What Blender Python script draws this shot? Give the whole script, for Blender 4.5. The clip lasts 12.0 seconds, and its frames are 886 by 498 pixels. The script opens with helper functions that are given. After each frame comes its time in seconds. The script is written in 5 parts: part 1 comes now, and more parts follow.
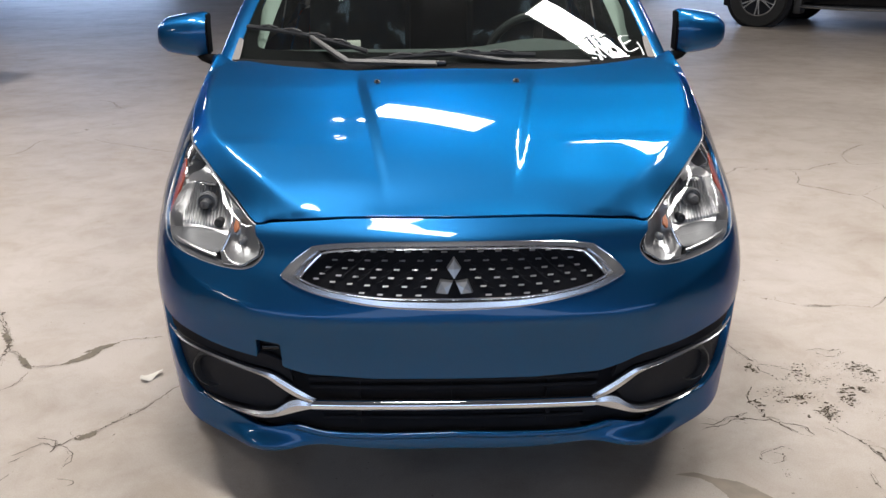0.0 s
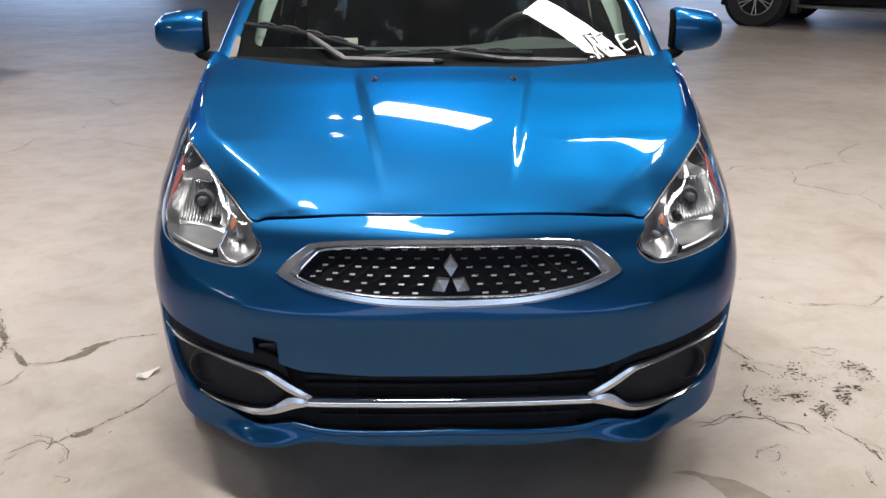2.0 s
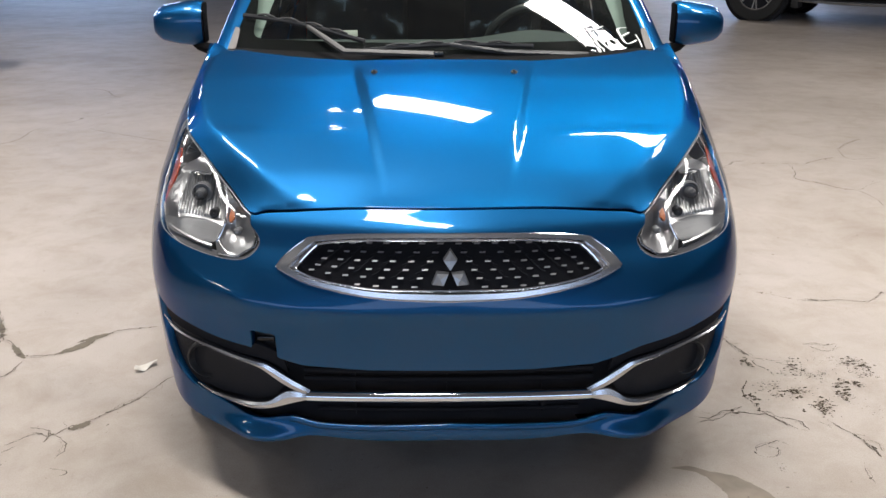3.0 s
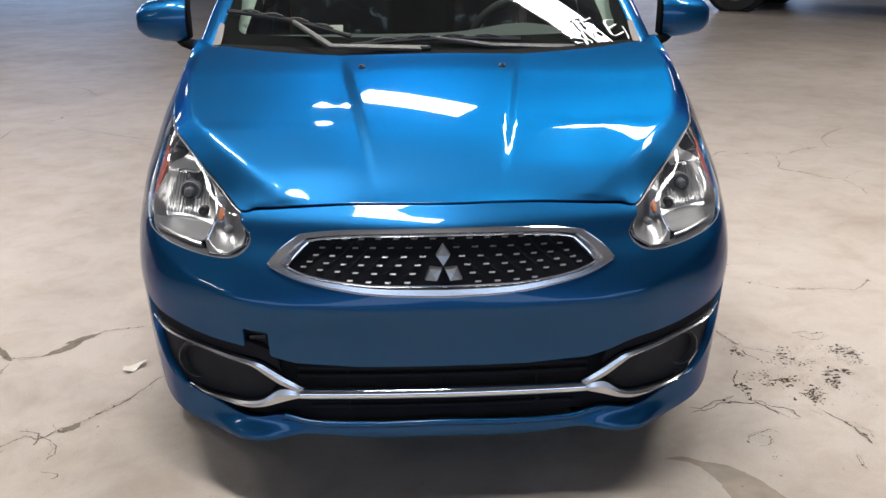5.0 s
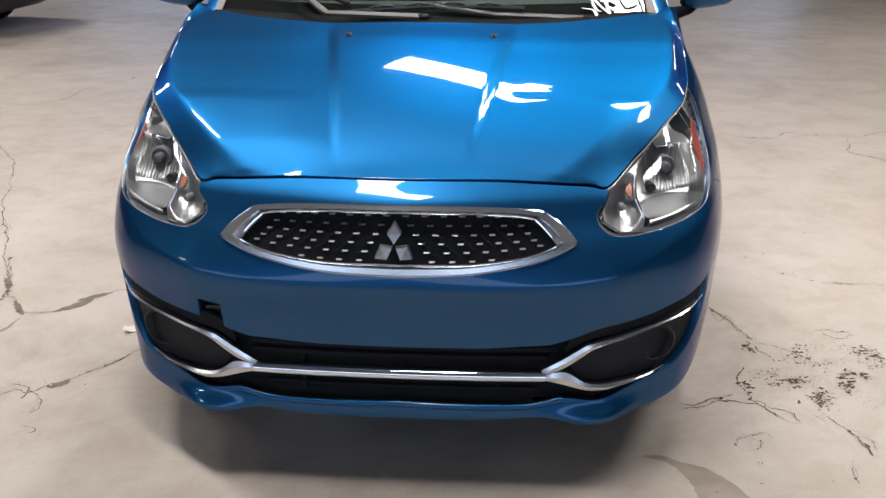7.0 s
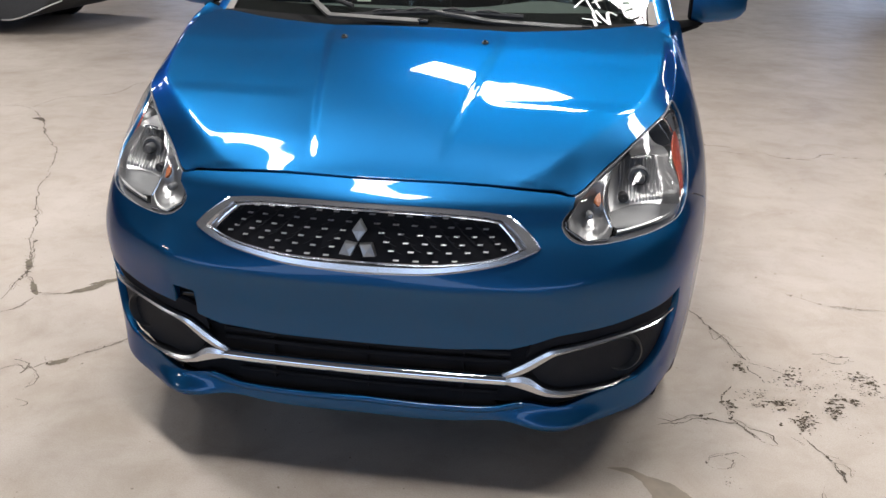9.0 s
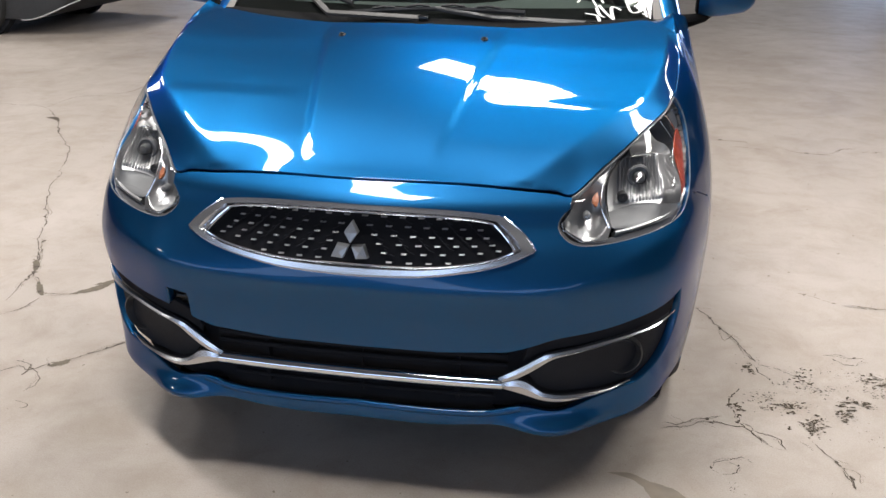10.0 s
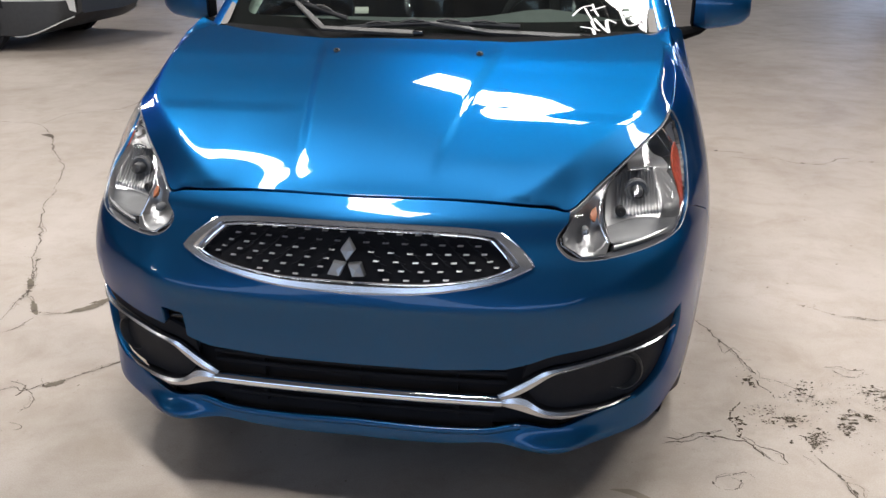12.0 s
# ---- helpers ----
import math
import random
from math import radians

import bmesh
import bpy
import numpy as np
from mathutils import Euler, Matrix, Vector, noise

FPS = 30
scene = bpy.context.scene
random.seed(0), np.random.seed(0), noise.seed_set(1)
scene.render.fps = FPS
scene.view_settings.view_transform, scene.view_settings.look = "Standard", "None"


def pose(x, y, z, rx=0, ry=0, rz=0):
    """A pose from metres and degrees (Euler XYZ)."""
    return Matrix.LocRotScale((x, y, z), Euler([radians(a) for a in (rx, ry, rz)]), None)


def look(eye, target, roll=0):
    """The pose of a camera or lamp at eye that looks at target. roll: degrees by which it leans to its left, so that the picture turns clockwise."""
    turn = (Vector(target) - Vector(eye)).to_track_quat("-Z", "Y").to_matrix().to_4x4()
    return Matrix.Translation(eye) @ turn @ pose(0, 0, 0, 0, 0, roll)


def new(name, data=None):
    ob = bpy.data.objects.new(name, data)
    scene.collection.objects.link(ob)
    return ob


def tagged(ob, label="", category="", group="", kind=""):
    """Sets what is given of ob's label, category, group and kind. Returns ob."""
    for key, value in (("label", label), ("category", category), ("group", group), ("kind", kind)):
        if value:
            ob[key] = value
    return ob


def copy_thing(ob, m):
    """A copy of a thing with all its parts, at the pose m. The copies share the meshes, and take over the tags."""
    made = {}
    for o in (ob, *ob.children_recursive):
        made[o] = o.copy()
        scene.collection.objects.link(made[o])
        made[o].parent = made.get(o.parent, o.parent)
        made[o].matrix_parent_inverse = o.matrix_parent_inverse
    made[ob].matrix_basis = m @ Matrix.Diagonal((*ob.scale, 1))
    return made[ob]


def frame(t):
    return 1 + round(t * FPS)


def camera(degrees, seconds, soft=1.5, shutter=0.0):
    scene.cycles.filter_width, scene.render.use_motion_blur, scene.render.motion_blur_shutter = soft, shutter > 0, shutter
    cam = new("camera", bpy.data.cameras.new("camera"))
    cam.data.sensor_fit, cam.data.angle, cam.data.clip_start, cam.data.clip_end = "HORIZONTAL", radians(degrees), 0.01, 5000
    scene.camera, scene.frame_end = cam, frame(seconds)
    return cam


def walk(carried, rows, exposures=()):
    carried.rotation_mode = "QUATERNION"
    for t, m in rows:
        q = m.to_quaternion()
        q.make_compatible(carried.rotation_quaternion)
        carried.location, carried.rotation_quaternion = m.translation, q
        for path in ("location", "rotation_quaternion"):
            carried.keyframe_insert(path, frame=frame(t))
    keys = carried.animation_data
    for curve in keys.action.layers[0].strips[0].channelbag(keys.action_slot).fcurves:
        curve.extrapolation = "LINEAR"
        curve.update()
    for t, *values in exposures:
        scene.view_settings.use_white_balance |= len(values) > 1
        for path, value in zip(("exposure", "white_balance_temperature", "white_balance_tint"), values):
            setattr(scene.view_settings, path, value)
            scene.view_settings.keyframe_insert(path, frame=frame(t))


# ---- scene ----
cam = camera(53.0, 12.0)
PATH = [
    (0, (-0.0421, 0.0019, 1.4144), (-0.0268, 1.8068, 0.7780), -0.3),
    (0.5, (-0.0402, 0.0019, 1.4144), (-0.0230, 1.8049, 0.7723), -0.3),
    (1, (-0.0412, 0.0038, 1.4125), (-0.0201, 1.8049, 0.7656), -0.2),
    (1.5, (-0.0412, 0.0038, 1.4125), (-0.0220, 1.8059, 0.7685), -0.2),
    (2, (-0.0421, 0.0010, 1.4125), (-0.0201, 1.8049, 0.7733), -0.1),
    (2.5, (-0.0431, 0.0010, 1.4135), (-0.0191, 1.8030, 0.7685), 0.1),
    (3, (-0.0440, 0.0105, 1.4106), (-0.0191, 1.8097, 0.7579), 0.2),
    (4.8, (-0.1101, 0.0153, 1.4097), (-0.0297, 1.8068, 0.7407), -0.3),
    (5, (-0.0651, 0.0201, 1.4087), (-0.0048, 1.8145, 0.7445), -0.3),
    (5.5, (0.0421, 0.0593, 1.4039), (0.0488, 1.8470, 0.7187), 0.5),
    (6, (0.1598, 0.1110, 1.4068), (0.0737, 1.8786, 0.6804), 0.5),
    (6.5, (0.2326, 0.1388, 1.4154), (0.0890, 1.8939, 0.6651), -0.8),
    (7, (0.2680, 0.1081, 1.4030), (0.1168, 1.8728, 0.6766), -0.2),
    (7.2, (0.2967, 0.0804, 1.3790), (0.1397, 1.8566, 0.6833), -0.6),
    (8.8, (0.4871, 0.0967, 1.3963), (0.2000, 1.8499, 0.6843), 1.3),
    (9, (0.4967, 0.1005, 1.3963), (0.2115, 1.8547, 0.6881), 1.1),
    (9.5, (0.5197, 0.1187, 1.3991), (0.2019, 1.8652, 0.6843), 0.5),
    (10, (0.5570, 0.1531, 1.3963), (0.2220, 1.8958, 0.6776), 0.3),
    (10.5, (0.5771, 0.1598, 1.3972), (0.2373, 1.9044, 0.6862), 0.1),
    (11, (0.5790, 0.1608, 1.3982), (0.2345, 1.9092, 0.6977), 0.0),
    (11.5, (0.5771, 0.1684, 1.4001), (0.2488, 1.9245, 0.7149), -0.1),
    (12, (0.5512, 0.1732, 1.4001), (0.2220, 1.9255, 0.7053), -0.2),
]
walk(cam, [(t, look(eye, target, roll)) for t, eye, target, roll in PATH])

# ---- surroundings' light ----
NOSE = 1.943
world = bpy.data.worlds.new("hall_gloom")
scene.world = world
world.use_nodes = True
world.node_tree.nodes["Background"].inputs[0].default_value = (0.5, 0.55, 0.65, 1)
world.node_tree.nodes["Background"].inputs[1].default_value = 0.02
LAMP_POWER = 63.0
CEILING = 4.0


# ---- materials ----
def material(name, colour, rough=0.5, metal=0.0, coat=0.0, vary=0.0, scale=8.0, bump=0.0, bump_scale=60.0, emit=0.0, rough_vary=0.0, spec=0.5):
    m = bpy.data.materials.new(name)
    m.use_nodes = True
    nt = m.node_tree
    p = nt.nodes["Principled BSDF"]
    p.inputs["Base Color"].default_value = (*colour, 1)
    p.inputs["Roughness"].default_value = rough
    p.inputs["Metallic"].default_value = metal
    p.inputs["Specular IOR Level"].default_value = spec
    p.inputs["Coat Weight"].default_value = coat
    p.inputs["Coat Roughness"].default_value = 0.02
    if emit:
        p.inputs["Emission Color"].default_value = (*colour, 1)
        p.inputs["Emission Strength"].default_value = emit
    co = nt.nodes.new("ShaderNodeTexCoord")
    if vary or rough_vary:
        n = nt.nodes.new("ShaderNodeTexNoise")
        n.inputs["Scale"].default_value = scale
        n.inputs["Detail"].default_value = 6
        nt.links.new(co.outputs["Object"], n.inputs["Vector"])
    if vary:
        mix = nt.nodes.new("ShaderNodeMix")
        mix.data_type = "RGBA"
        mix.inputs["A"].default_value = (*[c * (1 - vary) for c in colour], 1)
        mix.inputs["B"].default_value = (*[min(1, c * (1 + vary)) for c in colour], 1)
        nt.links.new(n.outputs["Fac"], mix.inputs["Factor"])
        nt.links.new(mix.outputs["Result"], p.inputs["Base Color"])
    if rough_vary:
        r = nt.nodes.new("ShaderNodeMapRange")
        r.inputs["To Min"].default_value = max(0.02, rough - rough_vary)
        r.inputs["To Max"].default_value = rough + rough_vary
        nt.links.new(n.outputs["Fac"], r.inputs["Value"])
        nt.links.new(r.outputs["Result"], p.inputs["Roughness"])
    if bump:
        n2 = nt.nodes.new("ShaderNodeTexNoise")
        n2.inputs["Scale"].default_value = bump_scale
        n2.inputs["Detail"].default_value = 4
        b = nt.nodes.new("ShaderNodeBump")
        b.inputs["Strength"].default_value = bump
        b.inputs["Distance"].default_value = 0.002
        nt.links.new(co.outputs["Object"], n2.inputs["Vector"])
        nt.links.new(n2.outputs["Fac"], b.inputs["Height"])
        nt.links.new(b.outputs["Normal"], p.inputs["Normal"])
    return m


def thin_glass(name, tint, gloss=1.0, ior=1.5, rough=0.0, dust=0.0):
    """A thin pane: it lets light through with a tint and reflects by the angle."""
    m = bpy.data.materials.new(name)
    m.use_nodes = True
    nt = m.node_tree
    nt.nodes.remove(nt.nodes["Principled BSDF"])
    clear, shine, mix, slant, steep, fres = (nt.nodes.new(k) for k in ("ShaderNodeBsdfTransparent", "ShaderNodeBsdfGlossy", "ShaderNodeMixShader", "ShaderNodeLayerWeight", "ShaderNodeMath", "ShaderNodeMapRange"))
    clear.inputs[0].default_value = (*tint, 1)
    shine.inputs["Color"].default_value = (gloss, gloss, gloss, 1)
    shine.inputs["Roughness"].default_value = rough
    slant.inputs["Blend"].default_value = 0.5
    steep.operation = "POWER"
    steep.inputs[1].default_value = 5.0
    fres.inputs["To Min"].default_value = ((ior - 1) / (ior + 1)) ** 2
    nt.links.new(slant.outputs["Facing"], steep.inputs[0])
    nt.links.new(steep.outputs[0], fres.inputs["Value"])
    nt.links.new(fres.outputs[0], mix.inputs[0])
    nt.links.new(clear.outputs[0], mix.inputs[1])
    nt.links.new(shine.outputs[0], mix.inputs[2])
    last = mix.outputs[0]
    if dust:
        # a thin film of dust, thicker in wiped streaks
        co, n, r, film, over = (nt.nodes.new(k) for k in ("ShaderNodeTexCoord", "ShaderNodeTexNoise", "ShaderNodeMapRange", "ShaderNodeBsdfDiffuse", "ShaderNodeMixShader"))
        n.inputs["Scale"].default_value, n.inputs["Detail"].default_value, n.inputs["Distortion"].default_value = 7.0, 8, 0.8
        r.inputs["To Min"].default_value, r.inputs["To Max"].default_value = dust * 0.4, dust * 1.6
        film.inputs["Color"].default_value = (0.52, 0.54, 0.52, 1)
        nt.links.new(co.outputs["Object"], n.inputs["Vector"])
        nt.links.new(n.outputs["Fac"], r.inputs["Value"])
        nt.links.new(r.outputs["Result"], over.inputs[0])
        nt.links.new(last, over.inputs[1])
        nt.links.new(film.outputs[0], over.inputs[2])
        last = over.outputs[0]
    nt.links.new(last, nt.nodes["Material Output"].inputs[0])
    return m


def car_paint(name, colour, deep):
    """Metallic lacquer: a flaked metal base under a clear coat."""
    m = material(name, colour, 0.43, 1.0, 0.8)
    nt = m.node_tree
    p = nt.nodes["Principled BSDF"]
    p.inputs["Specular Tint"].default_value = (0.03, 0.2, 0.45, 1)
    p.inputs["Coat IOR"].default_value = 1.42
    co, v, mix, n = (nt.nodes.new(k) for k in ("ShaderNodeTexCoord", "ShaderNodeTexVoronoi", "ShaderNodeMix", "ShaderNodeTexNoise"))
    v.inputs["Scale"].default_value = 1400
    n.inputs["Scale"].default_value = 3.0
    mix.data_type = "RGBA"
    mix.inputs["A"].default_value = (*deep, 1)
    mix.inputs["B"].default_value = (*colour, 1)
    ramp = nt.nodes.new("ShaderNodeMapRange")
    ramp.inputs["To Min"].default_value = 0.55
    nt.links.new(co.outputs["Object"], v.inputs["Vector"])
    nt.links.new(v.outputs["Color"], ramp.inputs["Value"])
    nt.links.new(ramp.outputs["Result"], mix.inputs["Factor"])
    nt.links.new(mix.outputs["Result"], p.inputs["Base Color"])
    nt.links.new(co.outputs["Object"], n.inputs["Vector"])
    b = nt.nodes.new("ShaderNodeBump")
    b.inputs["Strength"].default_value = 0.06
    b.inputs["Distance"].default_value = 0.0006
    nt.links.new(v.outputs["Distance"], b.inputs["Height"])
    nt.links.new(b.outputs["Normal"], p.inputs["Normal"])
    dust = nt.nodes.new("ShaderNodeMapRange")
    dust.inputs["To Min"].default_value, dust.inputs["To Max"].default_value = 0.015, 0.05
    nt.links.new(n.outputs["Fac"], dust.inputs["Value"])
    nt.links.new(dust.outputs["Result"], p.inputs["Coat Roughness"])
    return m


def concrete_floor():
    m = bpy.data.materials.new("worn_concrete")
    m.use_nodes = True
    nt = m.node_tree
    p = nt.nodes["Principled BSDF"]
    co = nt.nodes.new("ShaderNodeTexCoord")

    def noise_at(scale, detail, rough=0.6, warp=0.0):
        n = nt.nodes.new("ShaderNodeTexNoise")
        n.inputs["Scale"].default_value, n.inputs["Detail"].default_value = scale, detail
        n.inputs["Roughness"].default_value, n.inputs["Distortion"].default_value = rough, warp
        nt.links.new(co.outputs["Object"], n.inputs["Vector"])
        return n.outputs["Fac"]

    def ramp(fac, *stops):
        r = nt.nodes.new("ShaderNodeValToRGB")
        while len(r.color_ramp.elements) < len(stops):
            r.color_ramp.elements.new(0.5)
        for e, (at, c) in zip(r.color_ramp.elements, stops):
            e.position, e.color = at, (*c, 1)
        nt.links.new(fac, r.inputs["Fac"])
        return r.outputs["Color"]

    def times(a, b, fac=1.0):
        x = nt.nodes.new("ShaderNodeMix")
        x.data_type, x.blend_type = "RGBA", "MULTIPLY"
        x.inputs["Factor"].default_value = fac
        nt.links.new(a, x.inputs["A"])
        nt.links.new(b, x.inputs["B"])
        return x.outputs["Result"]

    base = ramp(noise_at(0.9, 5, 0.6, 0.6), (0.3, (0.352, 0.297, 0.255)), (0.5, (0.419, 0.364, 0.320)), (0.7, (0.464, 0.406, 0.364)))
    cloud = ramp(noise_at(4.5, 9, 0.7, 0.4), (0.34, (0.86, 0.83, 0.79)), (0.56, (1, 1, 1)))
    scuff = ramp(noise_at(19, 8, 0.75, 0.5), (0.28, (0.82, 0.79, 0.75)), (0.42, (1, 1, 1)))
    grit = ramp(noise_at(240, 3), (0.3, (0.86, 0.85, 0.83)), (0.6, (1, 1, 1)))
    spots = ramp(noise_at(60, 2, 0.5), (0.22, (0.45, 0.40, 0.35)), (0.27, (1, 1, 1)))
    nt.links.new(times(times(times(times(base, cloud), scuff, 0.7), grit), spots, 0.8), p.inputs["Base Color"])
    r = nt.nodes.new("ShaderNodeMapRange")
    r.inputs["To Min"].default_value, r.inputs["To Max"].default_value = 0.42, 0.72
    nt.links.new(noise_at(3.0, 5), r.inputs["Value"])
    nt.links.new(r.outputs["Result"], p.inputs["Roughness"])
    b = nt.nodes.new("ShaderNodeBump")
    b.inputs["Strength"].default_value, b.inputs["Distance"].default_value = 0.25, 0.004
    nt.links.new(noise_at(35, 8, 0.7), b.inputs["Height"])
    nt.links.new(b.outputs["Normal"], p.inputs["Normal"])
    return m


M_PAINT = car_paint("blue_lacquer", (0.010, 0.088, 0.222), (0.007, 0.051, 0.133))
M_CHROME = material("chrome", (0.82, 0.85, 0.90), 0.06, 1.0, vary=0.03, scale=30)
M_SATIN = material("satin_chrome", (0.70, 0.71, 0.74), 0.27, 1.0, vary=0.05, scale=40)
M_EMBLEM = material("dull_emblem_metal", (0.42, 0.43, 0.45), 0.38, 1.0, vary=0.06, scale=60)
M_REFLECTOR = material("lamp_reflector", (0.34, 0.34, 0.345), 0.30, 0.85, vary=0.06, scale=50)
M_LAMPDARK = material("lamp_dark_trim", (0.12, 0.115, 0.115), 0.3, 0.0, vary=0.2, scale=30)
M_SEAL = material("clear_lens_edge", (0.26, 0.27, 0.28), 0.3, 0.3, vary=0.1, scale=60)
M_FRIT = material("black_ceramic_print", (0.004, 0.004, 0.0045), 0.8, vary=0.2, scale=40, spec=0.06)
M_HOUSING = material("lamp_housing_back", (0.22, 0.22, 0.225), 0.42, 0.3, vary=0.2, scale=30)
M_BLACK = material("black_plastic", (0.0224, 0.0224, 0.0240), 0.5, vary=0.3, scale=30, bump=0.3, bump_scale=500)
M_GLOSSBLACK = material("gloss_black_plastic", (0.006, 0.006, 0.007), 0.25, vary=0.2, scale=20)
M_GRILLE = material("black_grille_plastic", (0.007, 0.007, 0.009), 0.6, vary=0.2, scale=20, spec=0.12)
M_GRAIN = material("grained_dark_plastic", (0.0150, 0.0160, 0.0200), 0.55, spec=0.2, vary=0.25, scale=25, bump=0.5, bump_scale=700)
M_DARK = material("dark_cavity", (0.0150, 0.0155, 0.0190), 0.8, spec=0.15, vary=0.3, scale=12)
M_RUBBER = material("tyre_rubber", (0.018, 0.018, 0.018), 0.75, vary=0.3, scale=20, bump=0.4, bump_scale=120)
M_ALLOY = material("alloy", (0.55, 0.56, 0.58), 0.25, 0.9, vary=0.1, scale=15)
M_LAMPGREY = material("lamp_housing", (0.62, 0.62, 0.63), 0.30, 0.3, vary=0.15, scale=25)
M_BOWL = material("grey_bowl", (0.15, 0.15, 0.153), 0.5, 0.1, vary=0.1, scale=30)
M_AMBER = material("amber_reflector", (0.36, 0.050, 0.018), 0.28, 0.0, coat=0.5, vary=0.75, scale=70, bump=1.0, bump_scale=120)
M_AMBERDIM = material("dim_amber_insert", (0.36, 0.12, 0.05), 0.3, 0.0, vary=0.3, scale=80, bump=0.5, bump_scale=220)
M_BULBCAP = material("dull_bulb_cap", (0.16, 0.16, 0.165), 0.6, 0.1, vary=0.1, scale=60)
M_LENS = thin_glass("clear_lens", (1.0, 1.0, 1.0), 1.0, 1.42)
M_GLASS = thin_glass("windshield_glass", (0.66, 0.73, 0.69), 1.0, 1.52, 0.0, 0.004)
M_TINT = thin_glass("side_glass", (0.10, 0.12, 0.12), 1.0, 1.5)
M_BULB = thin_glass("bulb_glass", (0.86, 0.86, 0.86), 0.3, 1.3, 0.15)
M_ARM = material("wiper_metal", (0.052, 0.049, 0.047), 0.55, 0.0, vary=0.08, scale=30)
M_TRIM = material("pale_corner_trim", (0.15, 0.135, 0.125), 0.65, 0.0, vary=0.1, scale=25)
M_DASH = material("dashboard_vinyl", (0.052, 0.058, 0.057), 0.6, vary=0.2, scale=18, bump=0.4, bump_scale=400)
M_PILLAR = material("grey_green_trim", (0.26, 0.29, 0.265), 0.6, vary=0.1, scale=14, bump=0.2, bump_scale=300)
M_SEAT = material("dark_seat_cloth", (0.030, 0.032, 0.036), 0.85, vary=0.35, scale=60, bump=0.5, bump_scale=500)
M_STUD = material("bright_stud", (0.29, 0.29, 0.30), 0.35, 0.4, vary=0.08, scale=200)
M_FILM = thin_glass("plastic_wrap", (0.80, 0.82, 0.84), 1.0, 1.5, 0.08)
M_WHITEMARK = material("white_chalk_paint", (0.85, 0.85, 0.83), 0.6, vary=0.08, scale=70)
M_CONCRETE = concrete_floor()
M_CRACK = material("crack_dirt", (0.085, 0.066, 0.050), 0.9, vary=0.45, scale=45, bump=0.5, bump_scale=200)
M_PIT = material("pitted_concrete", (0.085, 0.066, 0.047), 0.9, vary=0.5, scale=60, bump=0.5, bump_scale=200)
M_FAINT = material("hairline_dirt", (0.18, 0.15, 0.118), 0.9, vary=0.35, scale=30)
M_SPALL = material("spalled_concrete", (0.15, 0.124, 0.094), 0.9, vary=0.4, scale=30, bump=0.8, bump_scale=90)
M_STAIN = material("brown_floor_stain", (0.235, 0.195, 0.155), 0.8, vary=0.4, scale=16, bump=0.3, bump_scale=60)
M_PAPER = material("torn_paper", (0.62, 0.58, 0.52), 0.8, vary=0.12, scale=30)
M_WALL = material("painted_block_wall", (0.42, 0.41, 0.40), 0.8, vary=0.15, scale=1.5, bump=0.3, bump_scale=30)
M_CEIL = material("grey_ceiling_paint", (0.17, 0.17, 0.18), 0.85, vary=0.15, scale=2.0)
M_FIXTURE = material("white_enamel", (0.75, 0.75, 0.74), 0.4, vary=0.05, scale=10)
M_DIFFUSER = material("lit_diffuser", (1.0, 0.975, 0.94), 0.5, emit=LAMP_POWER)
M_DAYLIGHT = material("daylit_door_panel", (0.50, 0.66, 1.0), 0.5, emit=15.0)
# glow of an unseen panel, added as soft fill for the car's front
M_FILLPANEL = material("added_fill_panel", (0.60, 0.75, 1.0), 0.5, emit=2.4)
M_DARKPAINT = car_paint("black_lacquer", (0.018, 0.019, 0.024), (0.008, 0.008, 0.010))
M_WHITEPAINT = material("white_lacquer", (0.66, 0.66, 0.65), 0.3, coat=1.0, vary=0.03, scale=3)


# ---- building helpers ----
def spline(xs, ys):
    """A natural cubic spline through a few control points, held level outside them."""
    x, y = np.array(xs, float), np.array(ys, float)
    n, h = len(x), np.diff(x)
    a, b = np.zeros((n, n)), np.zeros(n)
    a[0, 0] = a[-1, -1] = 1
    for i in range(1, n - 1):
        a[i, i - 1:i + 2] = h[i - 1], 2 * (h[i - 1] + h[i]), h[i]
        b[i] = 6 * ((y[i + 1] - y[i]) / h[i] - (y[i] - y[i - 1]) / h[i - 1])
    m = np.linalg.solve(a, b)

    def value(q):
        q = np.clip(np.asarray(q, float), x[0], x[-1])
        i = np.clip(np.searchsorted(x, q) - 1, 0, n - 2)
        l, r = x[i + 1] - q, q - x[i]
        return (m[i] * l ** 3 + m[i + 1] * r ** 3) / (6 * h[i]) + (y[i] / h[i] - m[i] * h[i] / 6) * l + (y[i + 1] / h[i] - m[i + 1] * h[i] / 6) * r
    return value


def ease(q):
    q = np.clip(q, 0, 1)
    return q * q * (3 - 2 * q)


def curve(points, n=24):
    """A smooth chain of n points through a few 2D or 3D ones."""
    p = np.array(points, float)
    d = np.concatenate([[0], np.cumsum(np.linalg.norm(np.diff(p, axis=0), axis=1))])
    q = np.linspace(0, d[-1], n)
    return np.stack([spline(d, p[:, k])(q) for k in range(p.shape[1])], -1)


def add_mesh(name, verts, faces, mat, parent, label="", smooth=True, normals=None):
    me = bpy.data.meshes.new(name)
    me.from_pydata([tuple(map(float, v)) for v in verts], [], [tuple(int(i) for i in f) for f in faces])
    me.materials.append(mat)
    me.polygons.foreach_set("use_smooth", [smooth] * len(me.polygons))
    me.update()
    if normals is not None:
        me.normals_split_custom_set_from_vertices([tuple(map(float, v)) for v in normals])
    ob = new(name, me)
    ob.parent = parent
    if label:
        tagged(ob, label=label)
    return ob


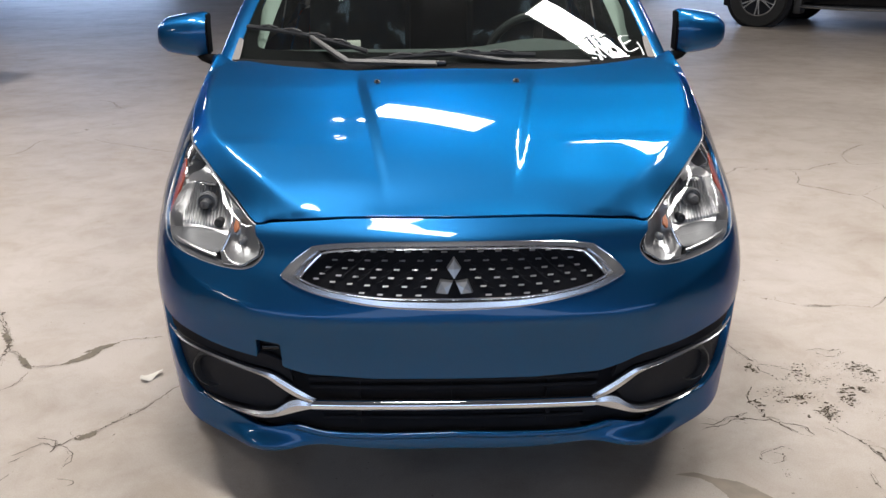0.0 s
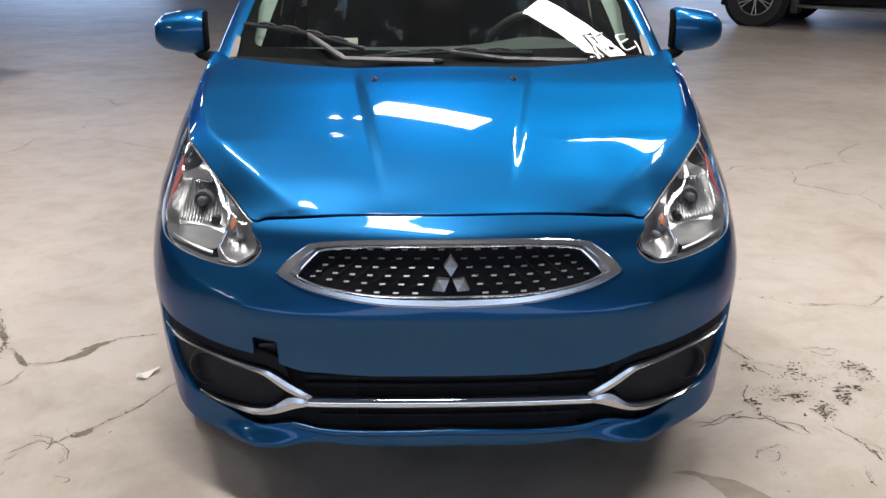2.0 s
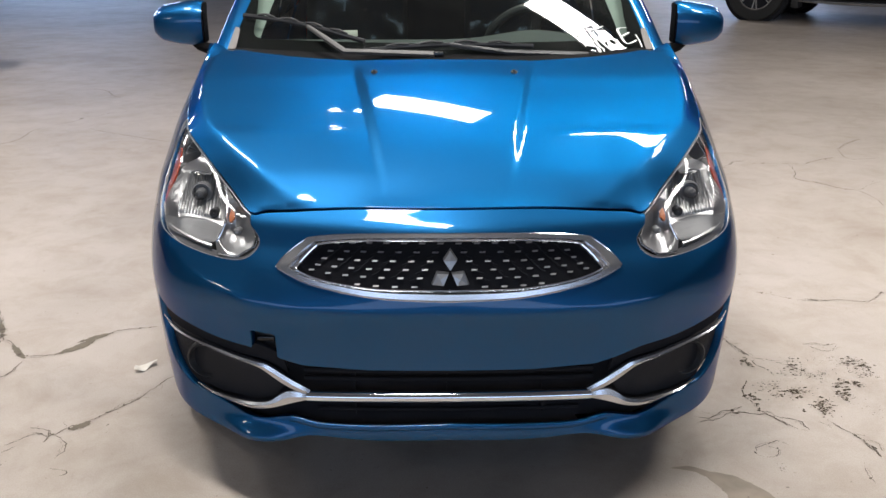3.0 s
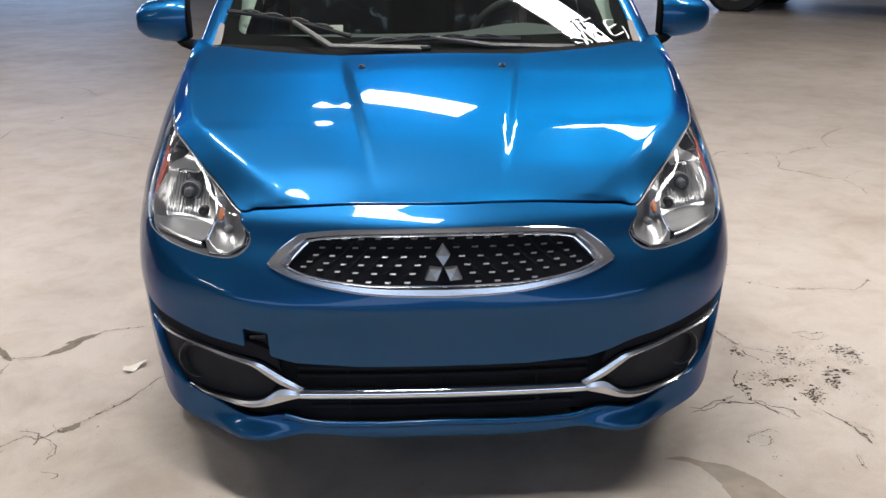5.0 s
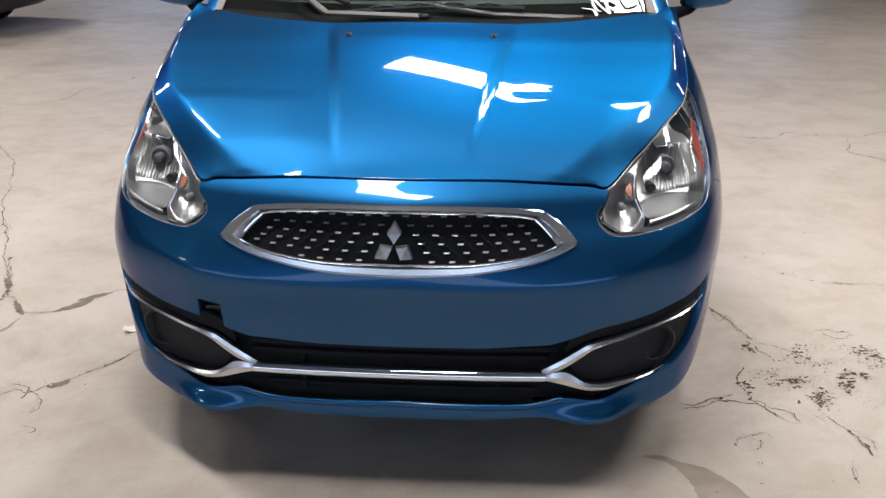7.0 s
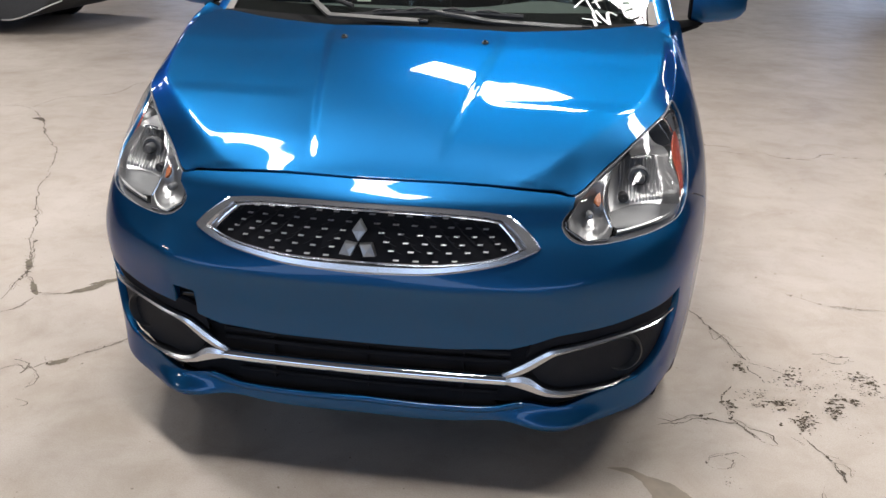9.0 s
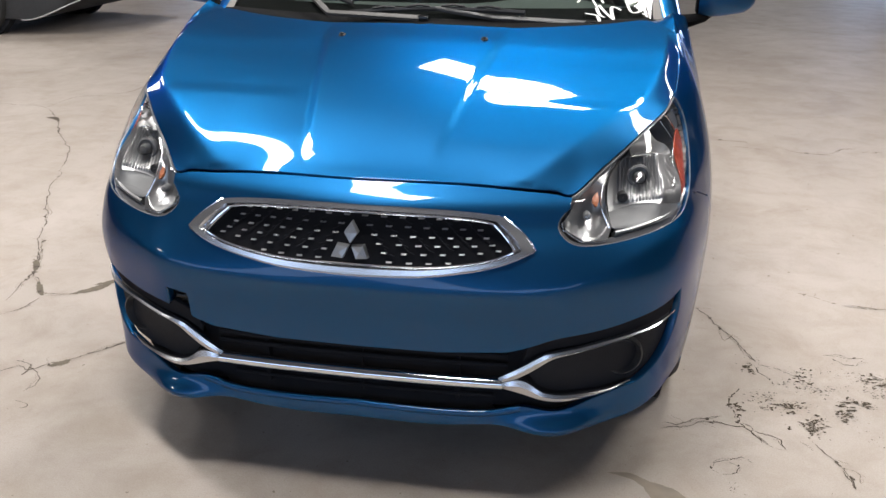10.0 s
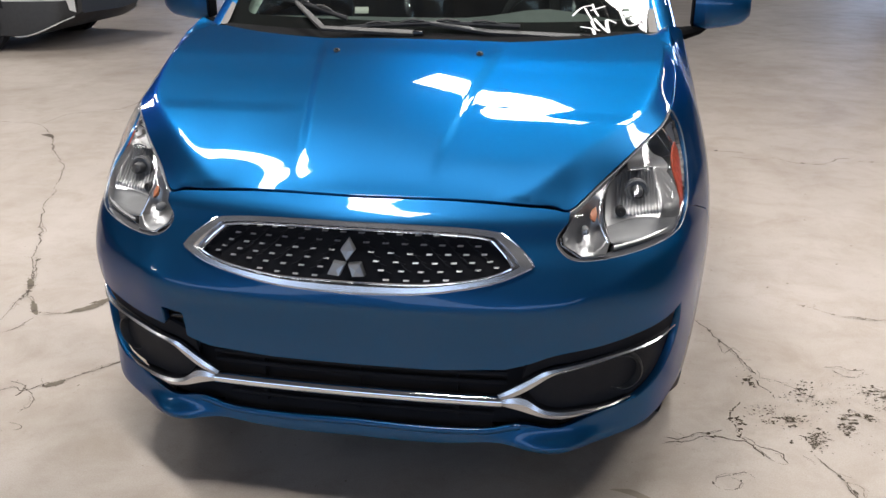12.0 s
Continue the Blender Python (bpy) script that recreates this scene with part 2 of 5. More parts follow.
def part(name, bm, mat, parent, label="", smooth=True, angle=35):
    """Links a bmesh as one mesh object under a thing or a part."""
    bmesh.ops.recalc_face_normals(bm, faces=bm.faces)
    me = bpy.data.meshes.new(name)
    for f in bm.faces:
        f.smooth = smooth
    for e in bm.edges:
        if len(e.link_faces) == 2 and e.calc_face_angle(0) > radians(angle):
            e.smooth = False
    bm.to_mesh(me)
    bm.free()
    me.materials.append(mat)
    ob = new(name, me)
    ob.parent = parent
    if label:
        tagged(ob, label=label)
    return ob


def grid_into(bm, rows, closed=False):
    """Adds a sheet through rows of points to a bmesh. closed: each row is a loop."""
    vs = [[bm.verts.new(tuple(map(float, p))) for p in row] for row in rows]
    for a, b in zip(vs, vs[1:]):
        n = len(a)
        for i in range(n if closed else n - 1):
            j = (i + 1) % n
            bm.faces.new((a[i], a[j], b[j], b[i]))
    return vs


def tube_into(bm, points, radii, sides=8, flat=1.0, cap=True):
    """Adds a round bar along a chain of points."""
    pts = [Vector(p) for p in points]
    rows = []
    for i, p in enumerate(pts):
        d = (pts[min(i + 1, len(pts) - 1)] - pts[max(i - 1, 0)]).normalized()
        side = d.cross(Vector((0, 0, 1)))
        side = side.normalized() if side.length > 1e-4 else Vector((1, 0, 0))
        up = side.cross(d)
        r = radii[i] if hasattr(radii, "__len__") else radii
        rows.append([p + side * (r * math.cos(k * 2 * math.pi / sides)) + up * (r * flat * math.sin(k * 2 * math.pi / sides)) for k in range(sides)])
    vs = grid_into(bm, rows, True)
    if cap:
        bm.faces.new(vs[0])
        bm.faces.new(list(reversed(vs[-1])))


def box_into(bm, size, at, bevel=0.01, turn=None, seg=2):
    """Adds a box with rounded edges, by its size and its middle."""
    m = Matrix.Translation(at) @ (turn or Matrix.Identity(4)) @ Matrix.Diagonal((*size, 1))
    got = bmesh.ops.create_cube(bm, size=1, matrix=m)
    if bevel:
        es = list({e for v in got["verts"] for e in v.link_edges})
        bmesh.ops.bevel(bm, geom=es, offset=bevel, segments=seg, affect="EDGES", profile=0.5)


def lathe_into(bm, profile, n=48, m=None):
    """Adds a turned form: profile of (radius, height) about the z axis, then the pose m."""
    m = m or Matrix.Identity(4)
    rows = [[m @ Vector((r * math.cos(2 * math.pi * k / n), r * math.sin(2 * math.pi * k / n), h)) for k in range(n)] for r, h in profile]
    grid_into(bm, rows, True)


def inside(poly, pts):
    x, y = pts[:, 0], pts[:, 1]
    hit = np.zeros(len(pts), bool)
    for (x0, y0), (x1, y1) in zip(poly, np.roll(poly, -1, 0)):
        if y0 != y1:
            hit ^= ((y0 > y) != (y1 > y)) & (x < (x1 - x0) * (y - y0) / (y1 - y0) + x0)
    return hit


def dense(poly, step):
    out = []
    p = np.array(poly, float)
    for a, b in zip(p, np.roll(p, -1, 0)):
        n = max(1, int(np.ceil(np.linalg.norm(b - a) / step)))
        out += [a + (b - a) * k / n for k in range(n)]
    return np.array(out)


def normal_of(surf, a, b, h=0.003):
    u = np.stack(surf(a + h, b), -1) - np.stack(surf(a - h, b), -1)
    v = np.stack(surf(a, b + h), -1) - np.stack(surf(a, b - h), -1)
    n = np.cross(u, v)
    return n / np.maximum(np.linalg.norm(n, axis=-1, keepdims=True), 1e-9)


def offset(surf, depth):
    """The sheet that lies depth under another."""
    def under(a, b):
        a, b = np.asarray(a, float), np.asarray(b, float)
        p = np.stack(surf(a, b), -1) - normal_of(surf, a, b) * depth
        return p[..., 0], p[..., 1], p[..., 2]
    return under


def panel(name, surf, outer, holes, step, mat, parent, label="", thick=0.012, lift=0.0, flip=False):
    """A sheet-metal piece of a skin: an outline with holes in the skin's own plan, with turned-in edges."""
    from mathutils.geometry import delaunay_2d_cdt
    rings = [dense(r, step * 0.7) for r in (outer, *holes)]
    lo, hi = rings[0].min(0), rings[0].max(0)
    gx, gy = np.meshgrid(np.arange(lo[0] + step / 2, hi[0], step), np.arange(lo[1] + step / 2, hi[1], step))
    g = np.stack([gx.ravel(), gy.ravel()], -1)
    keep = inside(rings[0], g)
    for r in rings[1:]:
        keep &= ~inside(r, g)
    g = g[keep]
    edge_pts = np.concatenate(rings)
    near = np.array([np.min(np.hypot(edge_pts[:, 0] - q[0], edge_pts[:, 1] - q[1])) for q in g]) if len(g) else np.zeros(0)
    g = g[near > step * 0.45] if len(g) else g
    coords, edges, k = [], [], 0
    for r in rings:
        coords += [Vector(map(float, q)) for q in r]
        edges += [(k + i, k + (i + 1) % len(r)) for i in range(len(r))]
        k += len(r)
    coords += [Vector(map(float, q)) for q in g]
    vs, _, fs, *_ = delaunay_2d_cdt(coords, edges, [], 0, 1e-6)
    p2 = np.array([tuple(v) for v in vs])
    tri = np.array([f for f in fs if len(f) == 3])
    mid = p2[tri].mean(1)
    keep = inside(rings[0], mid)
    for r in rings[1:]:
        keep &= ~inside(r, mid)
    tri = tri[keep]
    pos, nor = np.stack(surf(p2[:, 0], p2[:, 1]), -1), normal_of(surf, p2[:, 0], p2[:, 1])
    if flip:
        nor = -nor
    pos = pos + nor * lift
    v3 = pos[tri]
    wrong = np.einsum("ij,ij->i", np.cross(v3[:, 1] - v3[:, 0], v3[:, 2] - v3[:, 0]), nor[tri[:, 0]]) < 0
    tri[wrong] = tri[wrong][:, ::-1]
    verts, norms, faces = list(pos), list(nor), [tuple(t) for t in tri]
    count = {}
    for t in tri:
        for a, b in ((t[0], t[1]), (t[1], t[2]), (t[2], t[0])):
            count[(a, b)] = 1
    rim = [(a, b) for a, b in count if (b, a) not in count]
    made = {}
    for a, b in rim:
        ids = []
        away = np.cross(pos[b] - pos[a], nor[a])
        away = away / max(np.linalg.norm(away), 1e-9)
        for q in (a, b):
            if q not in made:
                soft = abs(thick) * 0.25
                rows = [len(verts), len(verts) + 1, len(verts) + 2]
                verts += [pos[q], pos[q] - nor[q] * (soft if thick > 0 else -soft) + away * min(soft, 0.0015), pos[q] - nor[q] * thick + away * min(soft, 0.0015)]
                norms += [nor[q], away * 0.9 + nor[q] * 0.2, away]
                made[q] = rows
            ids.append(made[q])
        for k in range(2):
            quad = (ids[0][k], ids[0][k + 1], ids[1][k + 1], ids[1][k])
            faces.append(quad)
    return add_mesh(name, verts, faces, mat, parent, label, True, norms)


def strip_rows(surf, top, bottom, heights, ways):
    """Rows of a crowned band on a skin between two chains of the skin's plan."""
    a, b = np.array(top), np.array(bottom)
    rows = []
    for h, w in zip(heights, ways):
        q = a * (1 - w) + b * w
        rows.append(np.stack(surf(q[:, 0], q[:, 1]), -1) + normal_of(surf, q[:, 0], q[:, 1]) * h)
    return rows


CROWN = ((-0.012, 0.003, 0.007, 0.007, 0.003, -0.012), (0, 0.04, 0.3, 0.7, 0.96, 1))


def band_into(bm, surf, top, bottom, heights=CROWN[0], ways=CROWN[1], fine_end=False):
    rows = strip_rows(surf, top, bottom, heights, ways)
    base = strip_rows(surf, top, bottom, [-0.004] * len(heights), ways)
    if fine_end:
        n = len(rows[0])
        thin = np.array([1 - 0.85 * float(ease((k / (n - 1) - 0.8) / 0.2)) for k in range(n)])[:, None]
        rows = [b0 + (r - b0) * thin for r, b0 in zip(rows, base)]
    vs = grid_into(bm, rows)
    bm.faces.new([r[0] for r in vs])
    bm.faces.new([r[-1] for r in reversed(vs)])


def mirrored(chain):
    return [(-a, b) for a, b in reversed(list(chain))]


# ---- the hall ----
def slab(name, size, at, mat, label="", category=""):
    bm = bmesh.new()
    box_into(bm, size, at, 0)
    return tagged(part(name, bm, mat, None, smooth=False), label, category, kind="structure")


floor = slab("floor", (44, 46, 0.2), (0, 8, -0.1), M_CONCRETE, "pale worn concrete floor with cracks and pits", "floor")
slab("ceiling", (44, 46, 0.2), (0, 8, CEILING + 0.17), M_CEIL, "dark grey flat ceiling of the hall", "ceiling")
slab("wall_west", (0.3, 46, 3.4), (-22.15, 8, 1.7), M_WALL, "grey painted block wall", "wall")
slab("wall_east", (0.3, 46, 3.4), (22.15, 8, 1.7), M_WALL, "grey painted block wall", "wall")
# unseen wall, its long opening made up to let the added glow through
for x0, x1, z0, z1 in ((-22, -12.0, 0, 4.07), (12.0, 22, 0, 4.07), (-12.0, 12.0, 3.80, 4.07), (-12.0, 12.0, 0, 2.0)):
    slab("wall_south", (x1 - x0, 0.3, z1 - z0), ((x0 + x1) / 2, -7.15, (z0 + z1) / 2), M_WALL, "unseen grey block wall with a long opening for the fill panel", "wall")
# added panel: brightens the bumper's upper band, stands for no known window
slab("backdrop", (24.6, 0.05, 2.2), (0, -7.6, 3.0), M_FILLPANEL, "added glowing fill panel behind the unseen south wall", "daylight")
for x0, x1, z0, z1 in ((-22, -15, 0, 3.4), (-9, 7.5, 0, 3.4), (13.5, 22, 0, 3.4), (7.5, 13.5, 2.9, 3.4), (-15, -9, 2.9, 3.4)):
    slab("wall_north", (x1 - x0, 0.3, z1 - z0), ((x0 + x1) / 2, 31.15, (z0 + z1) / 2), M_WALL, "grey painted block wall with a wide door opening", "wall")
# the door at x = -12 is unseen, added to tint the far-left floor
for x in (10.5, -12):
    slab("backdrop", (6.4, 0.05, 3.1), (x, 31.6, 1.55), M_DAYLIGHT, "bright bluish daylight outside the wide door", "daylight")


def ceiling_light(at, turn):
    """A wrap fixture with four tubes behind one diffuser."""
    root = new("ceiling_light")
    bm = bmesh.new()
    box_into(bm, (1.26, 0.42, 0.05), (0, 0, 0.045), 0.01)
    for k in (-1, 1):
        box_into(bm, (0.025, 0.44, 0.07), (k * 0.63, 0, 0.03), 0.006)
    part("housing", bm, M_FIXTURE, root)
    bm = bmesh.new()
    arc = [(0.195 * math.cos(a), -0.035 * math.sin(a) ** 0.6 + 0.018) for a in np.linspace(0.02, math.pi - 0.02, 11)]
    grid_into(bm, [[(x, y, z) for y, z in arc] for x in (-0.615, 0.615)])
    part("diffuser", bm, M_DIFFUSER, root, "glowing white diffuser")
    root.matrix_basis = pose(*at, 0, 0, turn)
    return tagged(root, "lit white fluorescent fixture with a wrap diffuser under the ceiling", "ceiling light", "ceiling lights")


# (-8.6, -1.6) and (5.2, 8.4) are unseen lamps, added to light the floor
LAMPS = [(-0.11, 4.76), (1.52, 3.95), (-2.10, 2.94), (-0.42, 1.75), (2.95, 2.94), (9.0, 6.0), (-5.20, 5.34), (-7.0, 5.8), (-8.6, -1.6), (-6.8, 9.94), (3.4, 17.5), (5.2, 8.4)]
first_lamp = ceiling_light((LAMPS[0][0], LAMPS[0][1], CEILING), -32)
for lx, ly in LAMPS[1:]:
    copy_thing(first_lamp, pose(lx, ly, CEILING, 0, 0, -32))


# ---- the blue hatchback's skin ----
# plan at bumper height: half width against distance behind the nose
PLAN_X = (0, .15, .30, .42, .49, .56, .64, .706, .75, .784, .814, .836, .850, .853, .850, .84, .80, .74, .60, .30, 0)
PLAN_Y = (0, .002, .008, .020, .038, .073, .118, .168, .225, .300, .400, .500, .620, .900, 2.0, 2.8, 3.3, 3.55, 3.68, 3.745, 3.76)
_d = np.concatenate([[0], np.cumsum(np.hypot(np.diff(PLAN_X), np.diff(PLAN_Y)))])
plan_x, plan_y = spline(_d, PLAN_X), spline(_d, PLAN_Y)
S_END = _d[-1]
back = spline((.10, .15, .18, .205, .245, .30, .39, .47, .55, .587, .62, .66, .70, .735, .76, .776, .90, 1.05),
              (.10, .035, .006, -.004, .002, .009, .010, .004, -.007, -.004, .005, .018, .034, .052, .083, .1045, .190, .27))
side_back = spline((.5, .545, .60, .64, .69, .76, .9), (0, .001, .010, .021, .041, .046, .03))
tuck = spline((.10, .2, .3, .4, .5, .6, .68, .78, .88, .95, 1.03, 1.1), (.07, .030, .010, .002, 0, 0, .004, .020, .052, .085, .122, .160))


crest_z = spline((0, .2, .35, .5, .6, .7, .8, 1.0), (.550, .552, .560, .576, .598, .628, .652, .67))


def skin(s, z):
    """Bumpers and flanks: s metres round the plan from the nose, z metres up."""
    s, z = np.asarray(s, float), np.asarray(z, float)
    a = np.abs(s)
    cx, cy = plan_x(a), plan_y(a)
    fade = 1 - ease((cy - .35) / .9)
    d = z - crest_z(np.minimum(a, 1.0))
    ridge = .0120 * np.exp(-(np.sqrt(d * d + .008 ** 2) - .008) / np.where(d > 0, .040, .085)) * (1 - .7 * ease((cx - .56) / .28)) * (1 - ease((cy - .5) / .5))
    fin = .026 * np.exp(-((a - .490) / .090) ** 2 - ((z - .203) / .024) ** 2)
    set_back = .024 * ease((z - .80) / .07) * np.exp(-((a - .73) / .10) ** 2)
    y = cy - ridge - fin + set_back + (back(z) + side_back(z) * ease(cx / .46)) * fade - ease((cy - 3.2) / .4) * tuck(z)
    x = cx - tuck(z) * ease((cy - .04) / .25) * ease(cx / .3) * (1 - .35 * ease((cy - .72) / .35))
    return np.sign(s) * x, y, z + 0 * s


hood_c = spline((-.1, 0, .108, .120, .14, .20, .30, .40, .55, .67, .766, .9, 1.1), (.55, .68, .776, .7825, .7925, .8235, .873, .918, .974, 1.010, 1.034, 1.062, 1.09))
SHOULDER_W = (.125, .128, .120, .092, .070, .058, .048, .041, .036, .030, .028)
hood_half_x = spline((.05, .15, .20, .31, .38, .48, .62, .83, 1.0), (.46, .487, .540, .614, .657, .705, .722, .706, .70))
hood_fall = spline((.05, .15, .25, .36, .45, .55, .67, .76, .83, 1.0), (.000, -.002, -.003, -.005, -.007, -.009, -.009, -.006, -.004, -.003))


def hood_z(x, y):
    """The hood before its edge is rolled over: a long crown with two creases."""
    a, y = np.abs(np.asarray(x, float)), np.asarray(y, float)
    z = hood_c(y) - hood_fall(y) * np.minimum(a / hood_half_x(y), 1.15) ** 6 - .010 * ease(a / .30) * (1 - ease((y - .11) / .13))
    crease = .155 + (y - .15) * .18
    z = z - .13 * np.minimum(a, crease) ** 2 - .025 * np.maximum(a - crease, 0) ** 2
    z = z - .002 * ease((a - .15) / .15) * (1 - ease((y - .13) / .12)) - .005 * ease((a - .20) / .20) * (1 - ease((y - .18) / .26)) + .007 * ease((a - .38) / .13) * (1 - ease((y - .28) / .22))
    z = z - .0035 * ease((a - .20) / .10) * ease((y - .36) / .06) * (1 - ease((y - .58) / .10))
    k = np.clip((a - crease) / (.60 * hood_half_x(y) / .66 - crease), 0, 1.2)
    z = z + .002 * np.sin(math.pi * k) * ease((y - .14) / .12) * (1 - ease((y - .62) / .16))
    rise = .009 * ease((y - .13) / .2) * (1 - ease((y - .62) / .16))
    return z + rise * (1 - ease((a - crease) / .030 + .5))


seam_line = spline((0, .10, .20, .276, .40, .465, .487, .504, .547, .596, .644, .70, .76, .83, .89, .95, 1.0, 1.05, 1.10, 1.16, 1.25, 1.38),
                   (.776, .7755, .773, .769, .760, .753, .7505, .758, .785, .814, .842, .868, .887, .902, .914, .932, .950, .970, .994, 1.026, 1.046, 1.060))
S_COWL = 1.16


def seam_z(s):
    """The height of the hood's edge on the flank's skin."""
    return float(seam_line(s))


_s = np.linspace(0, S_COWL, 150)
EDGE = np.stack(skin(_s, seam_line(_s)), -1)
EDGE_GAP = EDGE[:, 2] - hood_z(EDGE[:, 0], EDGE[:, 1])


# the shoulder: how far and how wide the hood falls to its edge, along the car
_k = _s >= .47
EDGE_Y = np.concatenate([[-.2, .04], EDGE[_k, 1]])
edge_x = lambda y: np.interp(y, EDGE_Y, np.concatenate([[-.05, .33], EDGE[_k, 0]]))
edge_gap = lambda y: np.interp(y, EDGE_Y, np.concatenate([[EDGE_GAP[_k][0]] * 2, EDGE_GAP[_k]]))
_b = np.array([-.2, .10, .15, .20, .27, .34, .41, .48, .55, .62, .70, .78, .86, .92, 1.0])
_g = edge_gap(_b)
broad_gap = spline(_b, np.convolve(np.pad(_g, 1, mode="edge"), (.18, .64, .18), "valid"))
shoulder_w = spline((-.2, .10, .15, .20, .30, .40, .50, .60, .70, .85, 1.0), SHOULDER_W)


def hood_side(x, y):
    a = np.abs(x)
    inward = edge_x(y) - a
    fall = np.log1p(np.exp(10 * (.94 - inward / shoulder_w(y)))) / np.log1p(np.exp(10 * .94))
    roll = np.exp(-(np.maximum(inward, 0) / .022) ** 2)
    return hood_z(x, y) + broad_gap(y) * fall, (edge_gap(y) - broad_gap(y)) * roll


_f = EDGE[::4][EDGE[::4, 0] < .470]
front_y, front_gap = spline(_f[:, 0], _f[:, 1]), spline(_f[:, 0], _f[:, 2] - hood_side(_f[:, 0], _f[:, 1])[0])


def hood_skin(x, y):
    """The hood, with a shoulder that falls steeply to its edge on the flank."""
    x, y = np.broadcast_arrays(np.asarray(x, float), np.asarray(y, float))
    a = np.minimum(np.abs(x), .465)
    z, side = hood_side(x, y)
    f = np.exp(-np.maximum(y - front_y(a), 0) / .022) * (1 - ease((np.abs(x) - .452) / .016))
    return x, y, z + side * (1 - f) + front_gap(a) * f


def seam(s0, s1, n, down=0.0):
    return [(float(s), float(seam_z(s) - down)) for s in np.linspace(s0, s1, n)]


car = tagged(new("hatchback_car"), "metallic blue small hatchback with chrome grille on the concrete", "car")

# shared lines of the front, in the skin's plan (s, z)
LAMP_LOW = [tuple(p) for p in curve([(.484, .728), (.459, .692), (.478, .667), (.535, .651), (.66, .657), (.77, .672), (.822, .686), (.858, .712)], 40)]
LAMP_OUT = [tuple(p) for p in curve([(.858, .712), (.884, .756), (.906, .812), (.914, .866), (.892, .916)], 16)]
S_CORNER, S_TIP = .487, .889
ARCH_S, ARCH_Z, ARCH_R = 1.366, .285, .335


def arch(a0, a1, n=14, s=ARCH_S):
    return [(s - ARCH_R * math.cos(radians(a)), ARCH_Z + ARCH_R * math.sin(radians(a))) for a in np.linspace(a0, a1, n)]


MOUTH_TOP = [tuple(p) for p in curve([(.36, .402), (.425, .422), (.455, .434), (.57, .447), (.69, .468), (.78, .489), (.832, .507)], 26)]
MOUTH_OUT = [tuple(p) for p in curve([(.832, .507), (.838, .45), (.812, .376), (.766, .323), (.70, .286)], 18)]
MOUTH_LOW = [tuple(p) for p in curve([(.70, .286), (.62, .273), (.561, .260), (.50, .248), (.45, .250), (.408, .257), (.37, .252), (.335, .244), (.28, .239), (0, .241)], 40)]
MOUTH_HALF = [(0, .390), (.2, .391), *MOUTH_TOP, *MOUTH_OUT[1:], *MOUTH_LOW[1:]]
GRILLE_OUT = [(0, .729), (.12, .727), *curve([(.22, .722), (.326, .711), (.340, .7085)], 8), *curve([(.345, .705), (.411, .653), (.4155, .6475)], 6), *curve([(.411, .643), (.364, .624), (.265, .601), (.18, .589), (.09, .584), (0, .582)], 22)]
GRILLE_IN = [(0, .716), (.115, .714), *curve([(.21, .709), (.305, .698), (.314, .696)], 8), *curve([(.319, .692), (.362, .652), (.366, .647)], 6), *curve([(.364, .642), (.337, .632), (.252, .615), (.17, .607), (.085, .605), (0, .605)], 22)]
GRILLE_OUT, GRILLE_IN = [tuple(map(float, p)) for p in GRILLE_OUT], [tuple(map(float, p)) for p in GRILLE_IN]


def both(half):
    """A ring from a half chain that begins and ends on the middle line."""
    return list(half) + mirrored(half)[1:-1]


bumper_half = [*seam(0, S_CORNER, 30, .004), *LAMP_LOW, (.93, .695), (1.05, .66), *arch(58, 0), (1.031, .20),
               *[tuple(p) for p in curve([(1.02, .235), (.86, .236), (.735, .215), (.65, .204), (.53, .195), (.465, .195), (.41, .203), (.35, .213), (.27, .207), (0, .202)], 44)]]
# the tow hook's notch opens into the top of the mouth on one side
NOTCH = [(-.421, .423), (-.422, .482), (-.426, .486), (-.480, .492), (-.486, .489), (-.488, .440)]
_left = mirrored(MOUTH_HALF)[1:-1]
_cut = max(i for i, (a, b) in enumerate(_left) if a < -.489 and b > .40)
MOUTH_RING = list(MOUTH_HALF) + _left[:_cut + 1] + list(reversed(NOTCH)) + [p for p in _left[_cut + 1:] if p[0] > -.420]
bumper = panel("bumper_cover", skin, both(bumper_half), [MOUTH_RING, both(GRILLE_OUT)], .0115, M_PAINT, car, "blue front bumper cover", .02)
under = offset(skin, .055)
panel("bumper_liner", under, both([(0, .42), *[(a, b + .03) for a, b in MOUTH_TOP], *[(a + .02, b) for a, b in MOUTH_OUT[1:]], (.70, .25), (.45, .20), (0, .20)]), [], .03, M_DARK, car, "black liner behind the bumper opening")
panel("tow_hole_pocket", offset(skin, .035), [(-.50, .50), (-.405, .495), (-.405, .42), (-.50, .42)], [], .02, M_BLACK, car, "black pocket of the tow hook hole")
bm = bmesh.new()
box_into(bm, (.045, .014, .012), (-.452, .062, .456), .004)
part("tow_hole_tab", bm, M_GLOSSBLACK, car)

# grille
grille = panel("grille", offset(skin, .022), both([(a, b + (.004 if b > .65 else -.004)) for a, b in GRILLE_IN]), [], .02, M_GRILLE, car, "black grille with rows of bright studs", .01)
bm = bmesh.new()
ring_o, ring_i = np.array(both(GRILLE_OUT)), np.array(both(GRILLE_IN))
rows = strip_rows(skin, np.vstack([ring_o, ring_o[:1]]), np.vstack([ring_i, ring_i[:1]]), (-.012, .003, .009, .010, .003, -.010, -.03), (0, .02, .10, .66, .74, .97, 1))
grid_into(bm, [r[:-1] for r in rows], True)
part("grille_surround", bm, M_SATIN, grille, "satin chrome surround", angle=18)

